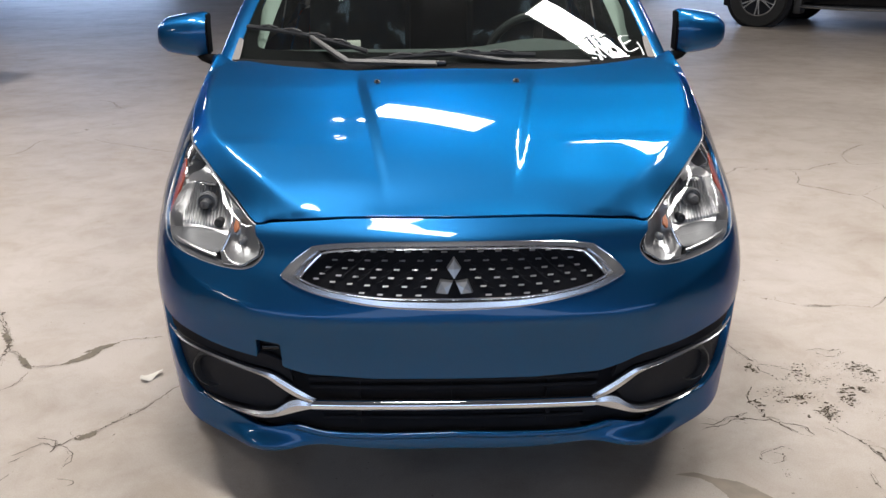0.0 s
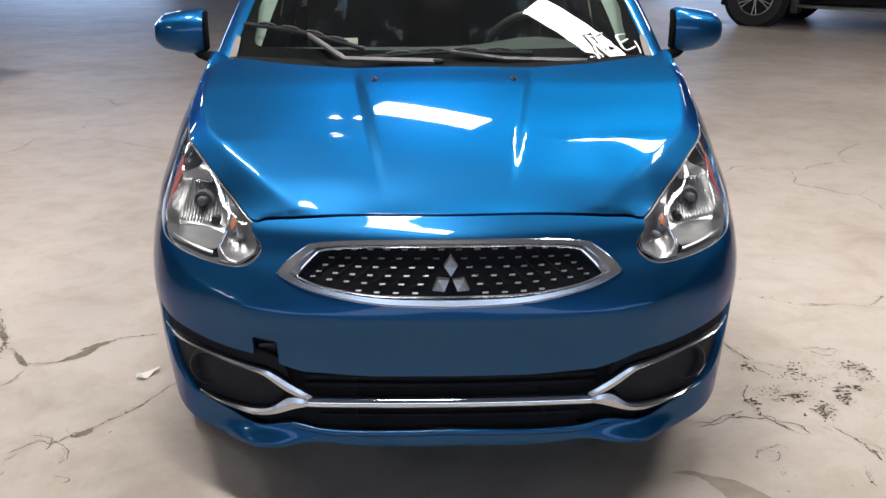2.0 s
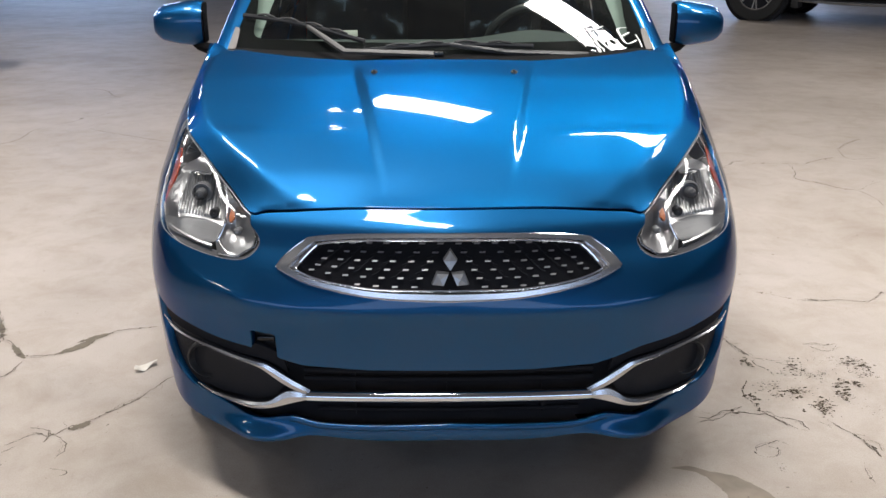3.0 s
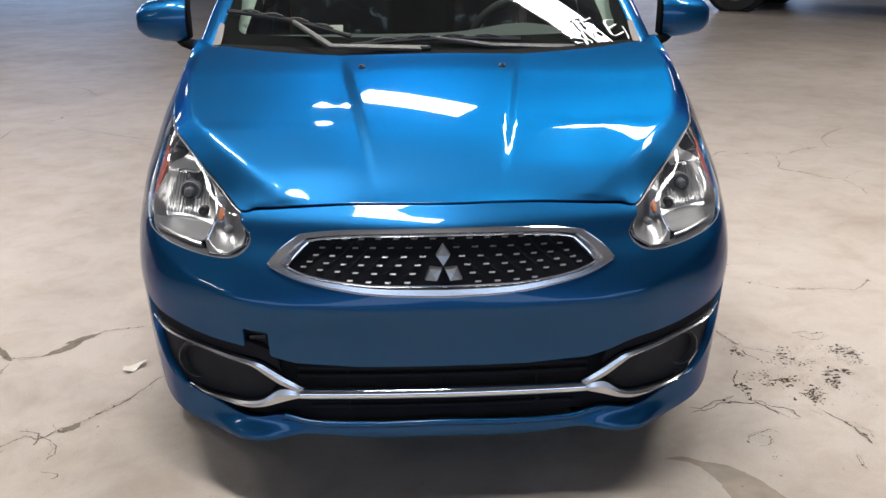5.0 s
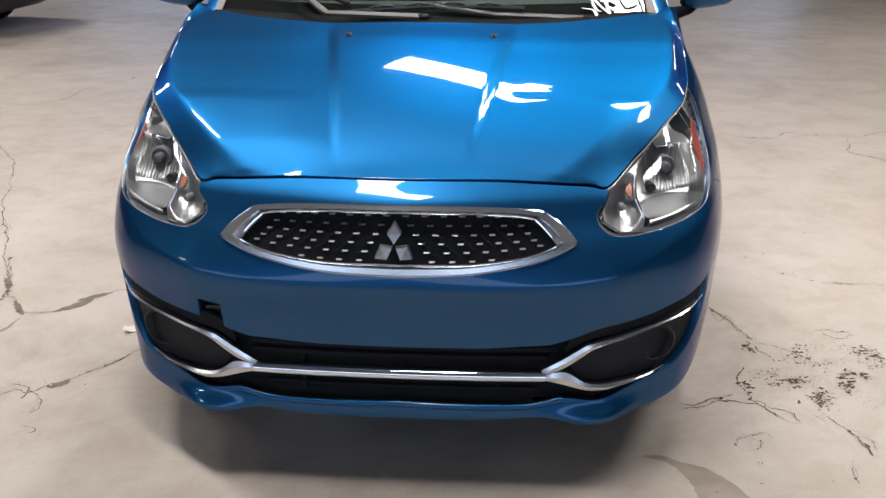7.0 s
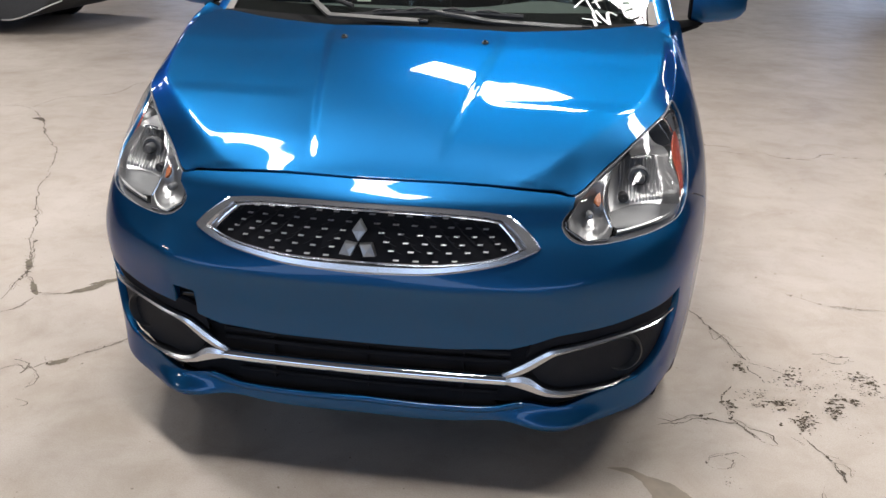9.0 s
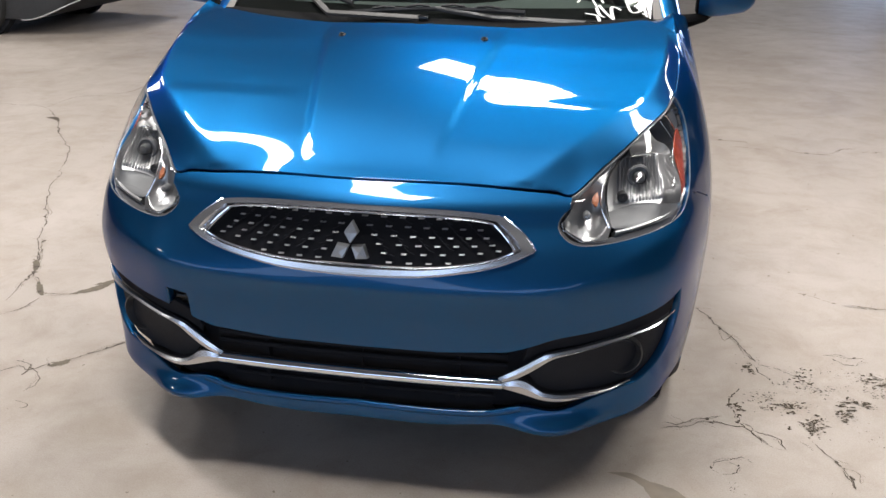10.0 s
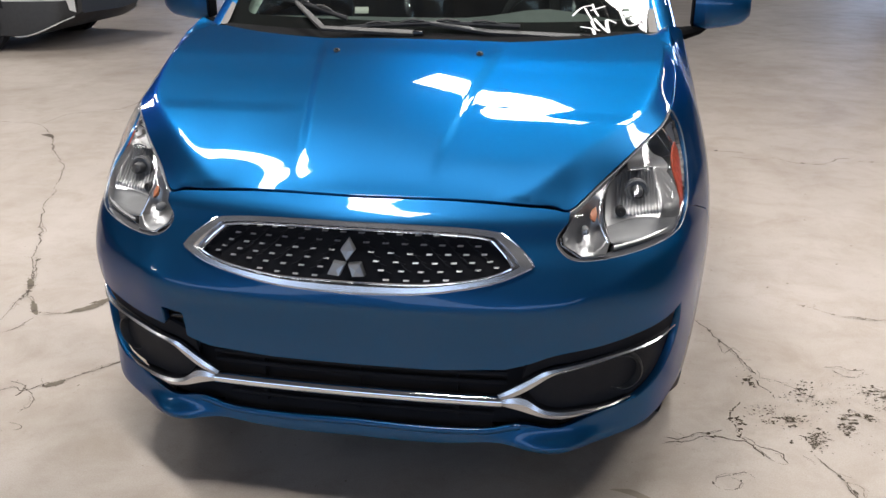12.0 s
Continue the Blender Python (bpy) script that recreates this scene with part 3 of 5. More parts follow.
bm = bmesh.new()
bead = np.stack(offset(skin, -.002)(ring_i[:, 0], ring_i[:, 1]), -1)
tube_into(bm, [*bead, bead[0]], .0026, 8, cap=False)
bead = np.stack(offset(skin, -.0035)(ring_o[:, 0] * .996, ring_o[:, 1]), -1)
tube_into(bm, [*bead, bead[0]], .0022, 8, cap=False)
part("surround_bead", bm, M_CHROME, grille, "bright chrome beads along the surround's edges")

stud_mesh = None
deep = offset(skin, .016)
low_line = spline([p[0] for p in reversed(GRILLE_IN[-22:])], [p[1] for p in reversed(GRILLE_IN[-22:])])


def stud(s, z, wide):
    """One bright facet of the grille, with its dark chevron tail."""
    global stud_mesh
    p = np.array([float(v) for v in deep(s, z)])
    n = normal_of(skin, np.array([s]), np.array([z]))[0]
    if stud_mesh is None:
        bm = bmesh.new()
        a = [bm.verts.new(v) for v in ((-.0070, .004, .0018), (.0078, .004, .0018), (.0062, .004, -.0018), (-.0086, .004, -.0018))]
        b = [bm.verts.new(v) for v in ((-.0060, .001, .0015), (.0066, .001, .0015), (.0056, -.0014, -.0006), (-.0070, -.0014, -.0006))]
        bm.faces.new(b)
        for i in range(4):
            bm.faces.new((a[i], a[(i + 1) % 4], b[(i + 1) % 4], b[i]))
        bmesh.ops.recalc_face_normals(bm, faces=bm.faces)
        stud_mesh = bpy.data.meshes.new("stud")
        bm.to_mesh(stud_mesh)
        bm.free()
        stud_mesh.materials.append(M_STUD)
    ob = new("stud", stud_mesh)
    ob.parent = grille
    ob.matrix_basis = Matrix.LocRotScale(tuple(p), Euler((0, 0, math.atan2(float(n[0]), -float(n[1])))), (wide, 1, 1))


for col in range(-2, 8):
    for row in range(6):
        sx = .022 + col * .0455 + row * .0125 * (1 + col * .03) - col * .0006 * col
        if sx > .345:
            continue
        top_z = .709 - .010 * (sx / .33) ** 2
        z = top_z - row * (top_z - float(low_line(sx)) + .004) / 5.6
        edge = .367 - abs(z - .647) * (.9 if z > .647 else 1.6)
        if sx > edge - .012 or z < float(low_line(sx)) + .006:
            continue
        for sign in (-1, 1):
            if sx < (.016 if z > .690 else .026 if z > .655 else .050):
                continue
            stud(sign * sx, z, 1.0 - .35 * sx)

# chevron ribs behind the studs
bm = bmesh.new()
for sign in (-1, 1):
    for col in range(9):
        for row in range(5):
            sx = .03 + col * .0455 + row * .0135
            z0 = .70 - row * (.10 - .06 * min(1, sx / .36)) / 5
            if sx > .33 or z0 < float(low_line(min(sx, .36))) + .012:
                continue
            c = [np.array([float(v) for v in offset(skin, .017)(sign * q, r)]) for q, r in ((sx - .012, z0 + .010), (sx, z0), (sx + .012, z0 - .004))]
            tube_into(bm, c, .0013, 5)
tagged(part("grille_ribs", bm, M_DARK, grille, "black chevron ribs"), kind="stuff")

# emblem: three plain rhombi
bm = bmesh.new()
ey, ez = -.006, .651
for ang in (90, 210, 330):
    a = radians(ang)
    along, across = Vector((math.cos(a), 0, math.sin(a))), Vector((-math.sin(a), 0, math.cos(a)))
    tilt = lambda q: Vector((q.x, ey + (q.z) * .42, ez + q.z))
    wide = .0170
    base = [along * .003, along * .027 + across * wide, along * .051, along * .027 - across * wide]
    lo = [bm.verts.new(tilt(q) + Vector((0, .014, 0))) for q in base]
    hi = [bm.verts.new(tilt(along * .027 + (q - along * .027) * .9)) for q in base]
    mid = bm.verts.new(tilt(along * .027) + Vector((0, -.004, 0)))
    for i in range(4):
        bm.faces.new((lo[i], lo[(i + 1) % 4], hi[(i + 1) % 4], hi[i]))
        bm.faces.new((hi[i], hi[(i + 1) % 4], mid))
part("emblem", bm, M_EMBLEM, grille, "satin chrome emblem of three rhombi", smooth=False)

# chrome of the lower bumper
proud = offset(skin, -.002)
for g in (-1, 1):
    bm = bmesh.new()
    m = lambda c: [(g * a, b) for a, b in c]
    band_into(bm, proud, m(curve([(.342, .335), (.36, .345), (.40, .369), (.436, .392), (.446, .3975), (.458, .401), (.52, .409), (.60, .418), (.70, .431), (.815, .449)], 60)),
              m(curve([(.352, .322), (.37, .327), (.408, .345), (.452, .376), (.463, .383), (.476, .388), (.53, .397), (.60, .406), (.70, .424), (.815, .444)], 60)), (-.008, .001, .0050, .0010, -.008), (0, .05, .42, .95, 1), fine_end=True)
    band_into(bm, proud, m(curve([(.352, .322), (.405, .328), (.44, .303), (.481, .290), (.54, .286), (.60, .2855), (.679, .2965)], 34)),
              m(curve([(.352, .306), (.40, .292), (.44, .279), (.486, .271), (.54, .272), (.60, .277), (.679, .293)], 34)), (-.008, .001, .0050, .0010, -.008), (0, .05, .45, .95, 1), fine_end=True)
    part("bumper_chrome_wing", bm, M_SATIN, bumper, "satin chrome wing trim", angle=16)
bm = bmesh.new()
xs = np.linspace(-.352, .352, 48)
band_into(bm, offset(skin, -.001), [(x, .3315) for x in xs], [(x, .3015) for x in xs], (-.012, -.002, .005, .010, .012, .0115, .008, .001, -.012), (0, .015, .10, .27, .45, .63, .83, .98, 1))
part("bumper_chrome_bar", bm, M_CHROME, bumper, "bright chrome bar", angle=50)
bm = bmesh.new()
for z in (.376, .353):
    tube_into(bm, [(x, .035 + .1 * x * x, z) for x in np.linspace(-.36, .36, 15)], .006, 6)
for z in (.285, .262):
    tube_into(bm, [(x, .045 + .1 * x * x, z) for x in np.linspace(-.33, .33, 15)], .005, 6)
for x in np.linspace(-.24, .24, 3):
    box_into(bm, (.010, .02, .15), (x, .06, .32), 0)
part("lower_grille", bm, M_DARK, bumper, "black slatted lower grille")

# rounded upper edge of the lip
bm = bmesh.new()
edge_half = [(a, b) for a, b in MOUTH_LOW if a <= .40]
lip = edge_half + mirrored(edge_half)[1:]
tube_into(bm, [[float(v) for v in offset(skin, .004)(a, b - .003)] for a, b in lip], .009, 12)
part("lip_edge", bm, M_PAINT, bumper)

# fog lamp blanks
for g in (-1, 1):
    m = lambda c: [(g * a, b) for a, b in c]
    pocket = [*curve([(.412, .337), (.470, .384), (.53, .395), (.60, .403), (.70, .420), (.812, .440)], 20), (.833, .452), *curve([(.832, .44), (.806, .376), (.762, .325), (.692, .293)], 10), *curve([(.60, .283), (.54, .287), (.481, .291), (.44, .305)], 10)]
    dish = lambda a, b: tuple(np.asarray(v) for v in offset(skin, .02)(a, b))
    bezel = panel("fog_lamp_bezel", dish, m([tuple(map(float, p)) for p in pocket]), [], .018, M_GRAIN, bumper, "grained dark plastic fog lamp bezel", .02)
    c = np.array([float(v) for v in offset(skin, .022)(g * .662, .356)])
    n = normal_of(skin, np.array([g * .662]), np.array([.356]))[0]
    n = Vector((n[0] * .55, -1, n[2])).normalized()
    turn = n.to_track_quat("Z", "Y").to_matrix().to_4x4()
    bm = bmesh.new()
    lathe_into(bm, ((.052, -.006), (.050, .006), (.045, .010), (.040, .004), (.038, -.012), (.034, -.014), (.030, -.010), (.015, -.008), (.001, -.008)), 48, Matrix.Translation(c) @ turn)
    part("fog_lamp_blank", bm, M_BLACK, bezel, "round dark blanking cover", angle=60)
    # strip above the chrome wing
    panel("upper_filler", offset(skin, .012), m([*[(a, b + .004) for a, b in MOUTH_TOP[3:]], *[(a, b) for a, b in reversed(list(map(tuple, curve([(.40, .372), (.452, .402), (.52, .409), (.60, .416), (.70, .428), (.82, .445)], 20))))]]), [], .02, M_DARK, bumper, "black filler strip")

# hood
rim = [tuple(np.array(skin(s, z))[:2]) for s, z in seam(0, S_COWL, 110)]
sx, sy = rim[-1]
rear_line = [(float(a), float(b)) for a, b in [*curve([(sx, sy), (.690, .838), (.664, .874), (.645, .889)], 9), *curve([(.625, .888), (.53, .846), (.34, .797), (.17, .776), (0, .771)], 24)]]
hood_half = [(float(a), float(b)) for a, b in rim] + rear_line[1:]
shrink = [(a * .9972, b + .0022) for a, b in hood_half]
shrink[0], shrink[-1] = (0, shrink[0][1]), (0, rear_line[-1][1])
hood = panel("hood", hood_skin, both(shrink), [], .0095, M_PAINT, car, "creased blue hood", .012)
for g in (-1, 1):
    bm = bmesh.new()
    at = Vector((g * .203, .672, float(hood_z(.203, .672))))
    lathe_into(bm, ((.0095, -.002), (.0095, .003), (.007, .006), (.001, .0065)), 20, Matrix.Translation(at) @ pose(0, 0, 0, 18))
    box_into(bm, (.008, .006, .004), (at.x, at.y - .006, at.z + .007), .001)
    part("washer_nozzle", bm, M_BLACK, hood, "small dark washer nozzle")

# wings, doors and the rest of the flank
DOOR_A, DOOR_B, DOOR_C = 1.76, 2.76, 3.50
belt = lambda s: 1.005 + .02 * (s - 1.7)
for g in (-1, 1):
    m = lambda c: [(g * float(a), float(b)) for a, b in c]
    fender_line = [*LAMP_OUT, (S_TIP, seam_z(S_TIP) - .003), *seam(S_TIP + .01, S_COWL, 34, .0035), *seam(S_COWL + .01, 1.38, 10), (1.50, 1.056), (1.60, 1.042), (1.68, 1.02), (DOOR_A - .003, 1.0), (DOOR_A - .003, .20), *arch(180, 60), (1.05, .664), (.93, .699)]
    panel("fender", skin, m(fender_line), [], .025, M_PAINT, car, "blue front fender", .012)
    front_door = panel("front_door", skin, m([(DOOR_A + .003, 1.0), (2.3, belt(2.3)), (DOOR_B - .003, belt(DOOR_B)), (DOOR_B - .003, .22), (DOOR_A + .003, .22)]), [], .05, M_PAINT, car, "blue front door")
    rear_door = panel("rear_door", skin, m([(DOOR_B + .003, belt(DOOR_B)), (DOOR_C + .15, belt(DOOR_C)), *arch(50, 5, 8, 3.82), (3.40, .22), (DOOR_B + .003, .22)]), [], .05, M_PAINT, car, "blue rear door")
    for door, s in ((front_door, DOOR_B - .14), (rear_door, DOOR_C)):
        bm = bmesh.new()
        c = [np.array([float(v) for v in offset(skin, -d)(g * (s + q), .90)]) for q, d in ((-.09, .004), (-.07, .03), (.05, .03), (.07, .004))]
        tube_into(bm, curve(c, 12), .011, 8)
        part("door_handle", bm, M_PAINT, door)
    panel("sill", skin, m([(1.71, .215), (3.40, .215), (3.40, .16), (1.71, .16)]), [], .06, M_PAINT, car, "blue sill")
    panel("rear_quarter", skin, m([(DOOR_C + .156, belt(DOOR_C)), (4.0, 1.03), (4.25, 1.0), (4.25, .20), (4.17, .20), *arch(176, 52, 14, 3.82)]), [], .05, M_PAINT, car, "blue rear quarter")
    tail = panel("tail_lamp", offset(skin, -.006), m([(4.02, .98), (4.22, .98), (4.30, .80), (4.12, .76)]), [], .03, material("red_lamp_lens", (.35, .01, .01), .15, coat=1, vary=.2, scale=40), car, "red tail lamp", .02)
def tail_skin(s, z):
    x, y, h = skin(S_END - np.abs(s), z)
    return np.sign(s) * x, y, h


panel("tailgate", tail_skin,
      [(-.70, .50), (.70, .50), (.70, 1.0), (-.70, 1.0)], [], .05, M_PAINT, car, "blue tailgate", flip=True)
panel("rear_bumper", tail_skin,
      [(-.71, .20), (.71, .20), (.71, .495), (-.71, .495)], [], .05, M_PAINT, car, "blue rear bumper", flip=True)

# headlights
BULB_AT = (.664, .765)
DIVIDER = [tuple(map(float, p)) for p in curve([(.597, .803), (.574, .782), (.564, .755), (.569, .718), (.590, .682)], 14)]
BOWL_RIGHT = [tuple(map(float, p)) for p in curve([(.722, .810), (.755, .799), (.785, .775), (.808, .742), (.806, .716), (.790, .695), (.765, .683)], 22)]
FLOOR_LINE = [tuple(map(float, p)) for p in curve([(.572, .709), (.62, .718), (.68, .720), (.74, .712), (.799, .704)], 16)]


def shell(s, z, depth):
    p = np.stack(skin(s, z), -1) - normal_of(skin, s, z) * depth[..., None]
    return p[..., 0], p[..., 1], p[..., 2]


def pushed(s, z, d):
    """A point of the lens moved back into the lamp by d metres, along a line of sight from the front."""
    x, y, h = skin(s, z)
    return x + np.sign(s) * .12 * d, y + d, h - .27 * d


BOWL_Y = float(skin(.664, .812)[1]) + .012


def wall_depth(s, z):
    a = np.abs(s)
    x, y, _ = skin(a, z)
    r2 = (x - .640) ** 2 + (z - .765) ** 2
    return np.maximum(.010, BOWL_Y + .016 + .92 * (z - .790) - 3.0 * r2 - y)


def lamp_bowl(s, z):
    """A fluted reflector standing upright behind the lens."""
    s, z = np.broadcast_arrays(np.asarray(s, float), np.asarray(z, float))
    a = np.abs(s)
    wide = (1 - ease((np.abs(a - .668) - .066) / .02)) * ease((z - .724) / .006) * (1 - ease((z - .806) / .006))
    flute = .0065 * np.abs(np.sin((a - BULB_AT[0]) * 300)) * wide
    steps = .005 * (np.sin((a - .7) * 260 + (z - .7) * 330) > .2) * ease((a - .740) / .01) * (1 - ease((a - .785) / .01)) * ease((z - .735) / .01)
    return pushed(s, z, np.maximum(.008, wall_depth(s, z) - flute - steps))


def bowl_floor(s, z):
    s, z = np.broadcast_arrays(np.asarray(s, float), np.asarray(z, float))
    return pushed(s, z, .010 + (wall_depth(s, np.full_like(z, .716)) - .010) * np.clip((z - .680) / .036, 0, 1))


def signal_bowl(s, z):
    s, z = np.broadcast_arrays(np.asarray(s, float), np.asarray(z, float))
    r = np.hypot((np.abs(s) - .530) / .060, (z - .715) / .055)
    return pushed(s, z, .010 + .045 * np.maximum(0, 1 - r ** 2) - .0012 * np.abs(np.sin(np.abs(s) * 420)))


def shoulder_skin(s, z):
    s, z = np.broadcast_arrays(np.asarray(s, float), np.asarray(z, float))
    return shell(s, z, .012 + .035 * ease((z - .80) / .05))


for g in (-1, 1):
    m = lambda c: [(g * float(a), float(b)) for a, b in c]
    top_edge = seam(S_CORNER, S_TIP, 26, .004)
    ring = [*top_edge, *reversed(LAMP_OUT[:-1]), *reversed(LAMP_LOW[1:-1])]
    ring_d = dense(ring, .008)

    def lamp_back(s, z):
        """The dark housing behind the reflectors."""
        s, z = np.broadcast_arrays(np.asarray(s, float), np.asarray(z, float))
        d = np.sqrt(((np.abs(s)[..., None] - ring_d[:, 0]) ** 2 + (z[..., None] - ring_d[:, 1]) ** 2).min(-1))
        return shell(s, z, .006 + .17 * ease(d / .030))

    lamp = panel("headlight", lamp_back, m(ring), [], .009, M_HOUSING, car, "clear headlight with a fluted bright reflector", .01)

    def lens_skin(s, z):
        """The clear cover, rounder than the bodywork round it and fullest below its upper edge."""
        s, z = np.broadcast_arrays(np.asarray(s, float), np.asarray(z, float))
        a = np.abs(s)
        low = np.interp(a, [p[0] for p in LAMP_LOW[8:]], [p[1] for p in LAMP_LOW[8:]])
        w = np.clip((z - low) / np.maximum(seam_line(a) - low, .02), 0, 1)
        return shell(s, z, -.090 * w ** 2 * (1 - w) * ease((a - .48) / .05) * (1 - ease((a - .80) / .08)))

    panel("lens", lens_skin, m(ring), [], .01, M_LENS, lamp, "clear lens", .004, lift=.001)
    bm = bmesh.new()
    loop = np.array([[float(v) for v in offset(skin, .002)(g * a, b)] for a, b in ring + ring[:1]])
    tube_into(bm, loop, .0019, 6, cap=False)
    part("lamp_seal", bm, M_SEAL, lamp, "bright edge of the lens")
    bowl_top = [(a, b - .007) for a, b in top_edge if .600 < a < .640]
    panel("reflector", lamp_bowl, m([DIVIDER[0], *bowl_top, (.646, .814), (.69, .814), *BOWL_RIGHT[:-4], *reversed(FLOOR_LINE), *reversed(DIVIDER[1:-3])]), [], .0034, M_REFLECTOR, lamp, "fluted bright reflector", .002)
    panel("bowl_floor", bowl_floor, m([*FLOOR_LINE, *BOWL_RIGHT[-4:], (.70, .677), (.65, .675), (.60, .677), *reversed(DIVIDER[-3:])]), [], .008, M_BOWL, lamp, "plain grey bowl floor", .003)
    low_in = [(a, b + .009) for a, b in LAMP_LOW if a < .584]
    panel("signal_reflector", signal_bowl, m([(.494, .741), *[(a, b - .007) for a, b in top_edge if .50 < a < .590], *DIVIDER, *reversed(low_in[10:]), (.476, .684), (.472, .70)]), [], .005, M_REFLECTOR, lamp, "small bright reflector", .002)
    # shoulder above the bowl, and the dark-bright tip
    panel("lamp_shoulder", shoulder_skin, m([(.650, .818), *[(a, b - .008) for a, b in top_edge if .655 < a < .755], (.775, .848), (.806, .826), (.792, .800), (.775, .792), (.752, .805), (.722, .815)]), [], .007, M_REFLECTOR, lamp, "bright upper shoulder", .003)
    for line in (((.762, .872), (.790, .852), (.818, .830)), ((.800, .884), (.825, .868), (.850, .846))):
        bm = bmesh.new()
        tube_into(bm, [[float(v) for v in offset(skin, .012)(g * a, b)] for a, b in curve(line, 8)], .0022, 6)
        part("tip_rib", bm, M_CHROME, lamp, "bright rib")
    panel("tip_reflector", offset(skin, .016), m([(.845, .878), (.890, .884), (.896, .86), (.884, .830), (.862, .846)]), [], .008, M_REFLECTOR, lamp, "", .006)
    for line, nm, r in ((DIVIDER, "divider", .0024), ([(.650, .817), (.69, .817), *BOWL_RIGHT], "bowl_rim", .0022), ([*reversed(low_in[10:]), (.474, .686), (.470, .70)], "signal_rim", .0018)):
        bm = bmesh.new()
        tube_into(bm, [[float(v) for v in offset(skin, .0085)(g * a, b)] for a, b in line], r, 6)
        part(nm, bm, M_SATIN, lamp)
    aim = Vector((g * .12, -1, .04)).normalized()
    turn = Matrix.Translation(Vector([float(v) for v in pushed(g * BULB_AT[0], BULB_AT[1], wall_depth(*BULB_AT) - .040)])) @ aim.to_track_quat("Z", "Y").to_matrix().to_4x4()
    bm = bmesh.new()
    lathe_into(bm, ((.027, -.046), (.028, -.030), (.024, -.027), (.020, -.032), (.014, -.031), (.013, -.016), (.010, -.010), (.001, -.008)), 28, turn)
    part("bulb", bm, M_BULBCAP, lamp, "bulb with a bright cap", angle=50)
    bm = bmesh.new()
    lathe_into(bm, ((.015, -.036), (.0155, -.014), (.013, -.004), (.006, .002), (.001, .003)), 24, turn)
    part("bulb_glass", bm, M_BULB, lamp)
    bm = bmesh.new()
    cap_at = Matrix.Translation(Vector([float(v) for v in lamp_bowl(g * .607, .737)])) @ aim.to_track_quat("Z", "Y").to_matrix().to_4x4()
    lathe_into(bm, ((.0125, -.012), (.0125, .008), (.0105, .010), (.001, .009)), 20, cap_at)
    part("adjuster_cap", bm, M_BLACK, lamp, "round dark cap")
    bm = bmesh.new()
    sig_at = Matrix.Translation(Vector([float(v) for v in pushed(g * .522, .709, .030)])) @ aim.to_track_quat("Z", "Y").to_matrix().to_4x4()
    lathe_into(bm, ((.008, -.012), (.010, .004), (.007, .013), (.001, .016)), 20, sig_at)
    part("signal_bulb", bm, M_BULBCAP, lamp, "bright bulb cap")
    amber = [(.541, .748), (.554, .757), (.559, .743), (.556, .729), (.547, .733)]
    panel("amber_flag", offset(skin, .012), m(amber), [], .012, M_AMBERDIM, lamp, "dim amber insert", .006)
    amber = curve([(.868, .842), (.850, .836), (.828, .822), (.818, .800), (.828, .770), (.836, .735), (.833, .708), (.848, .716), (.862, .750), (.872, .785), (.878, .815), (.876, .834)], 34)
    panel("side_reflector", offset(skin, .010), m([tuple(p) for p in amber[:-1]]), [], .007, M_AMBER, lamp, "amber side reflector", .004)
    # bright and dark trims along the lower edge
    lowline = np.array(LAMP_LOW)
    keepers = lowline[17:-1]
    bm = bmesh.new()
    band_into(bm, offset(skin, .008), m(keepers + np.array([0, .0245])), m(keepers + np.array([0, .0150])), (-.02, .0, .002, .0, -.02), (0, .1, .5, .9, 1))
    part("lamp_trim", bm, M_REFLECTOR, lamp, "bright lower trim")
    bm = bmesh.new()
    keepers = lowline[12:-1]
    band_into(bm, offset(skin, .014), m(keepers + np.array([0, .0155])), m(keepers + np.array([0, -.001])), (-.02, 0, 0, -.02), (0, .05, .95, 1))
    part("lamp_lower_band", bm, M_LAMPDARK, lamp, "black lower band")
    bm = bmesh.new()
    keepers = lowline[2:14]
    band_into(bm, offset(skin, .010), m(keepers + np.array([.006, .0075])), m(keepers + np.array([0, -.001])), (-.02, 0, 0, -.006), (0, .05, .95, 1))
    part("signal_lower_band", bm, M_LAMPDARK, lamp, "dark band under the small reflector")

# fender tops between the hood's rear corner and the windshield pillar
for g in (-1, 1):
    bm = bmesh.new()
    rows = []
    for k in np.linspace(0, 1, 9):
        hx, hy = (float(v) for v in curve([rear_line[0], (.690, .838), (.664, .874), (.640, .890)], 9)[int(round(k * 8))])
        front = np.array([hx * .999, hy + .003, float(hood_skin(hx, hy)[2]) - .003])
        behind = np.array([float(v) for v in skin(1.385, 1.066)]) * (1 - k) + np.array([.668, .985, 1.028]) * k
        rows.append([(g * p[0], p[1], p[2] + .004 * math.sin(math.pi * w)) for w in np.linspace(0, 1, 8) for p in (front * (1 - w) + behind * w,)])
    grid_into(bm, rows)
    part("fender_top", bm, M_PAINT, car, "blue fender top below the pillar", angle=60)

# windshield, cowl and pillars
def screen(u, v):
    u, v = np.asarray(u, float), np.asarray(v, float)
    x = u * (.690 * (1 - v) + .560 * v)
    y = (.880 + .130 * u * u) * (1 - v) + (1.60 + .08 * u * u) * v
    z = 1.020 * (1 - v) + (1.435 - .02 * u * u) * v + .070 * v * (1 - v) * 2 + .006 * u * u * (1 - v)
    return x, y, z


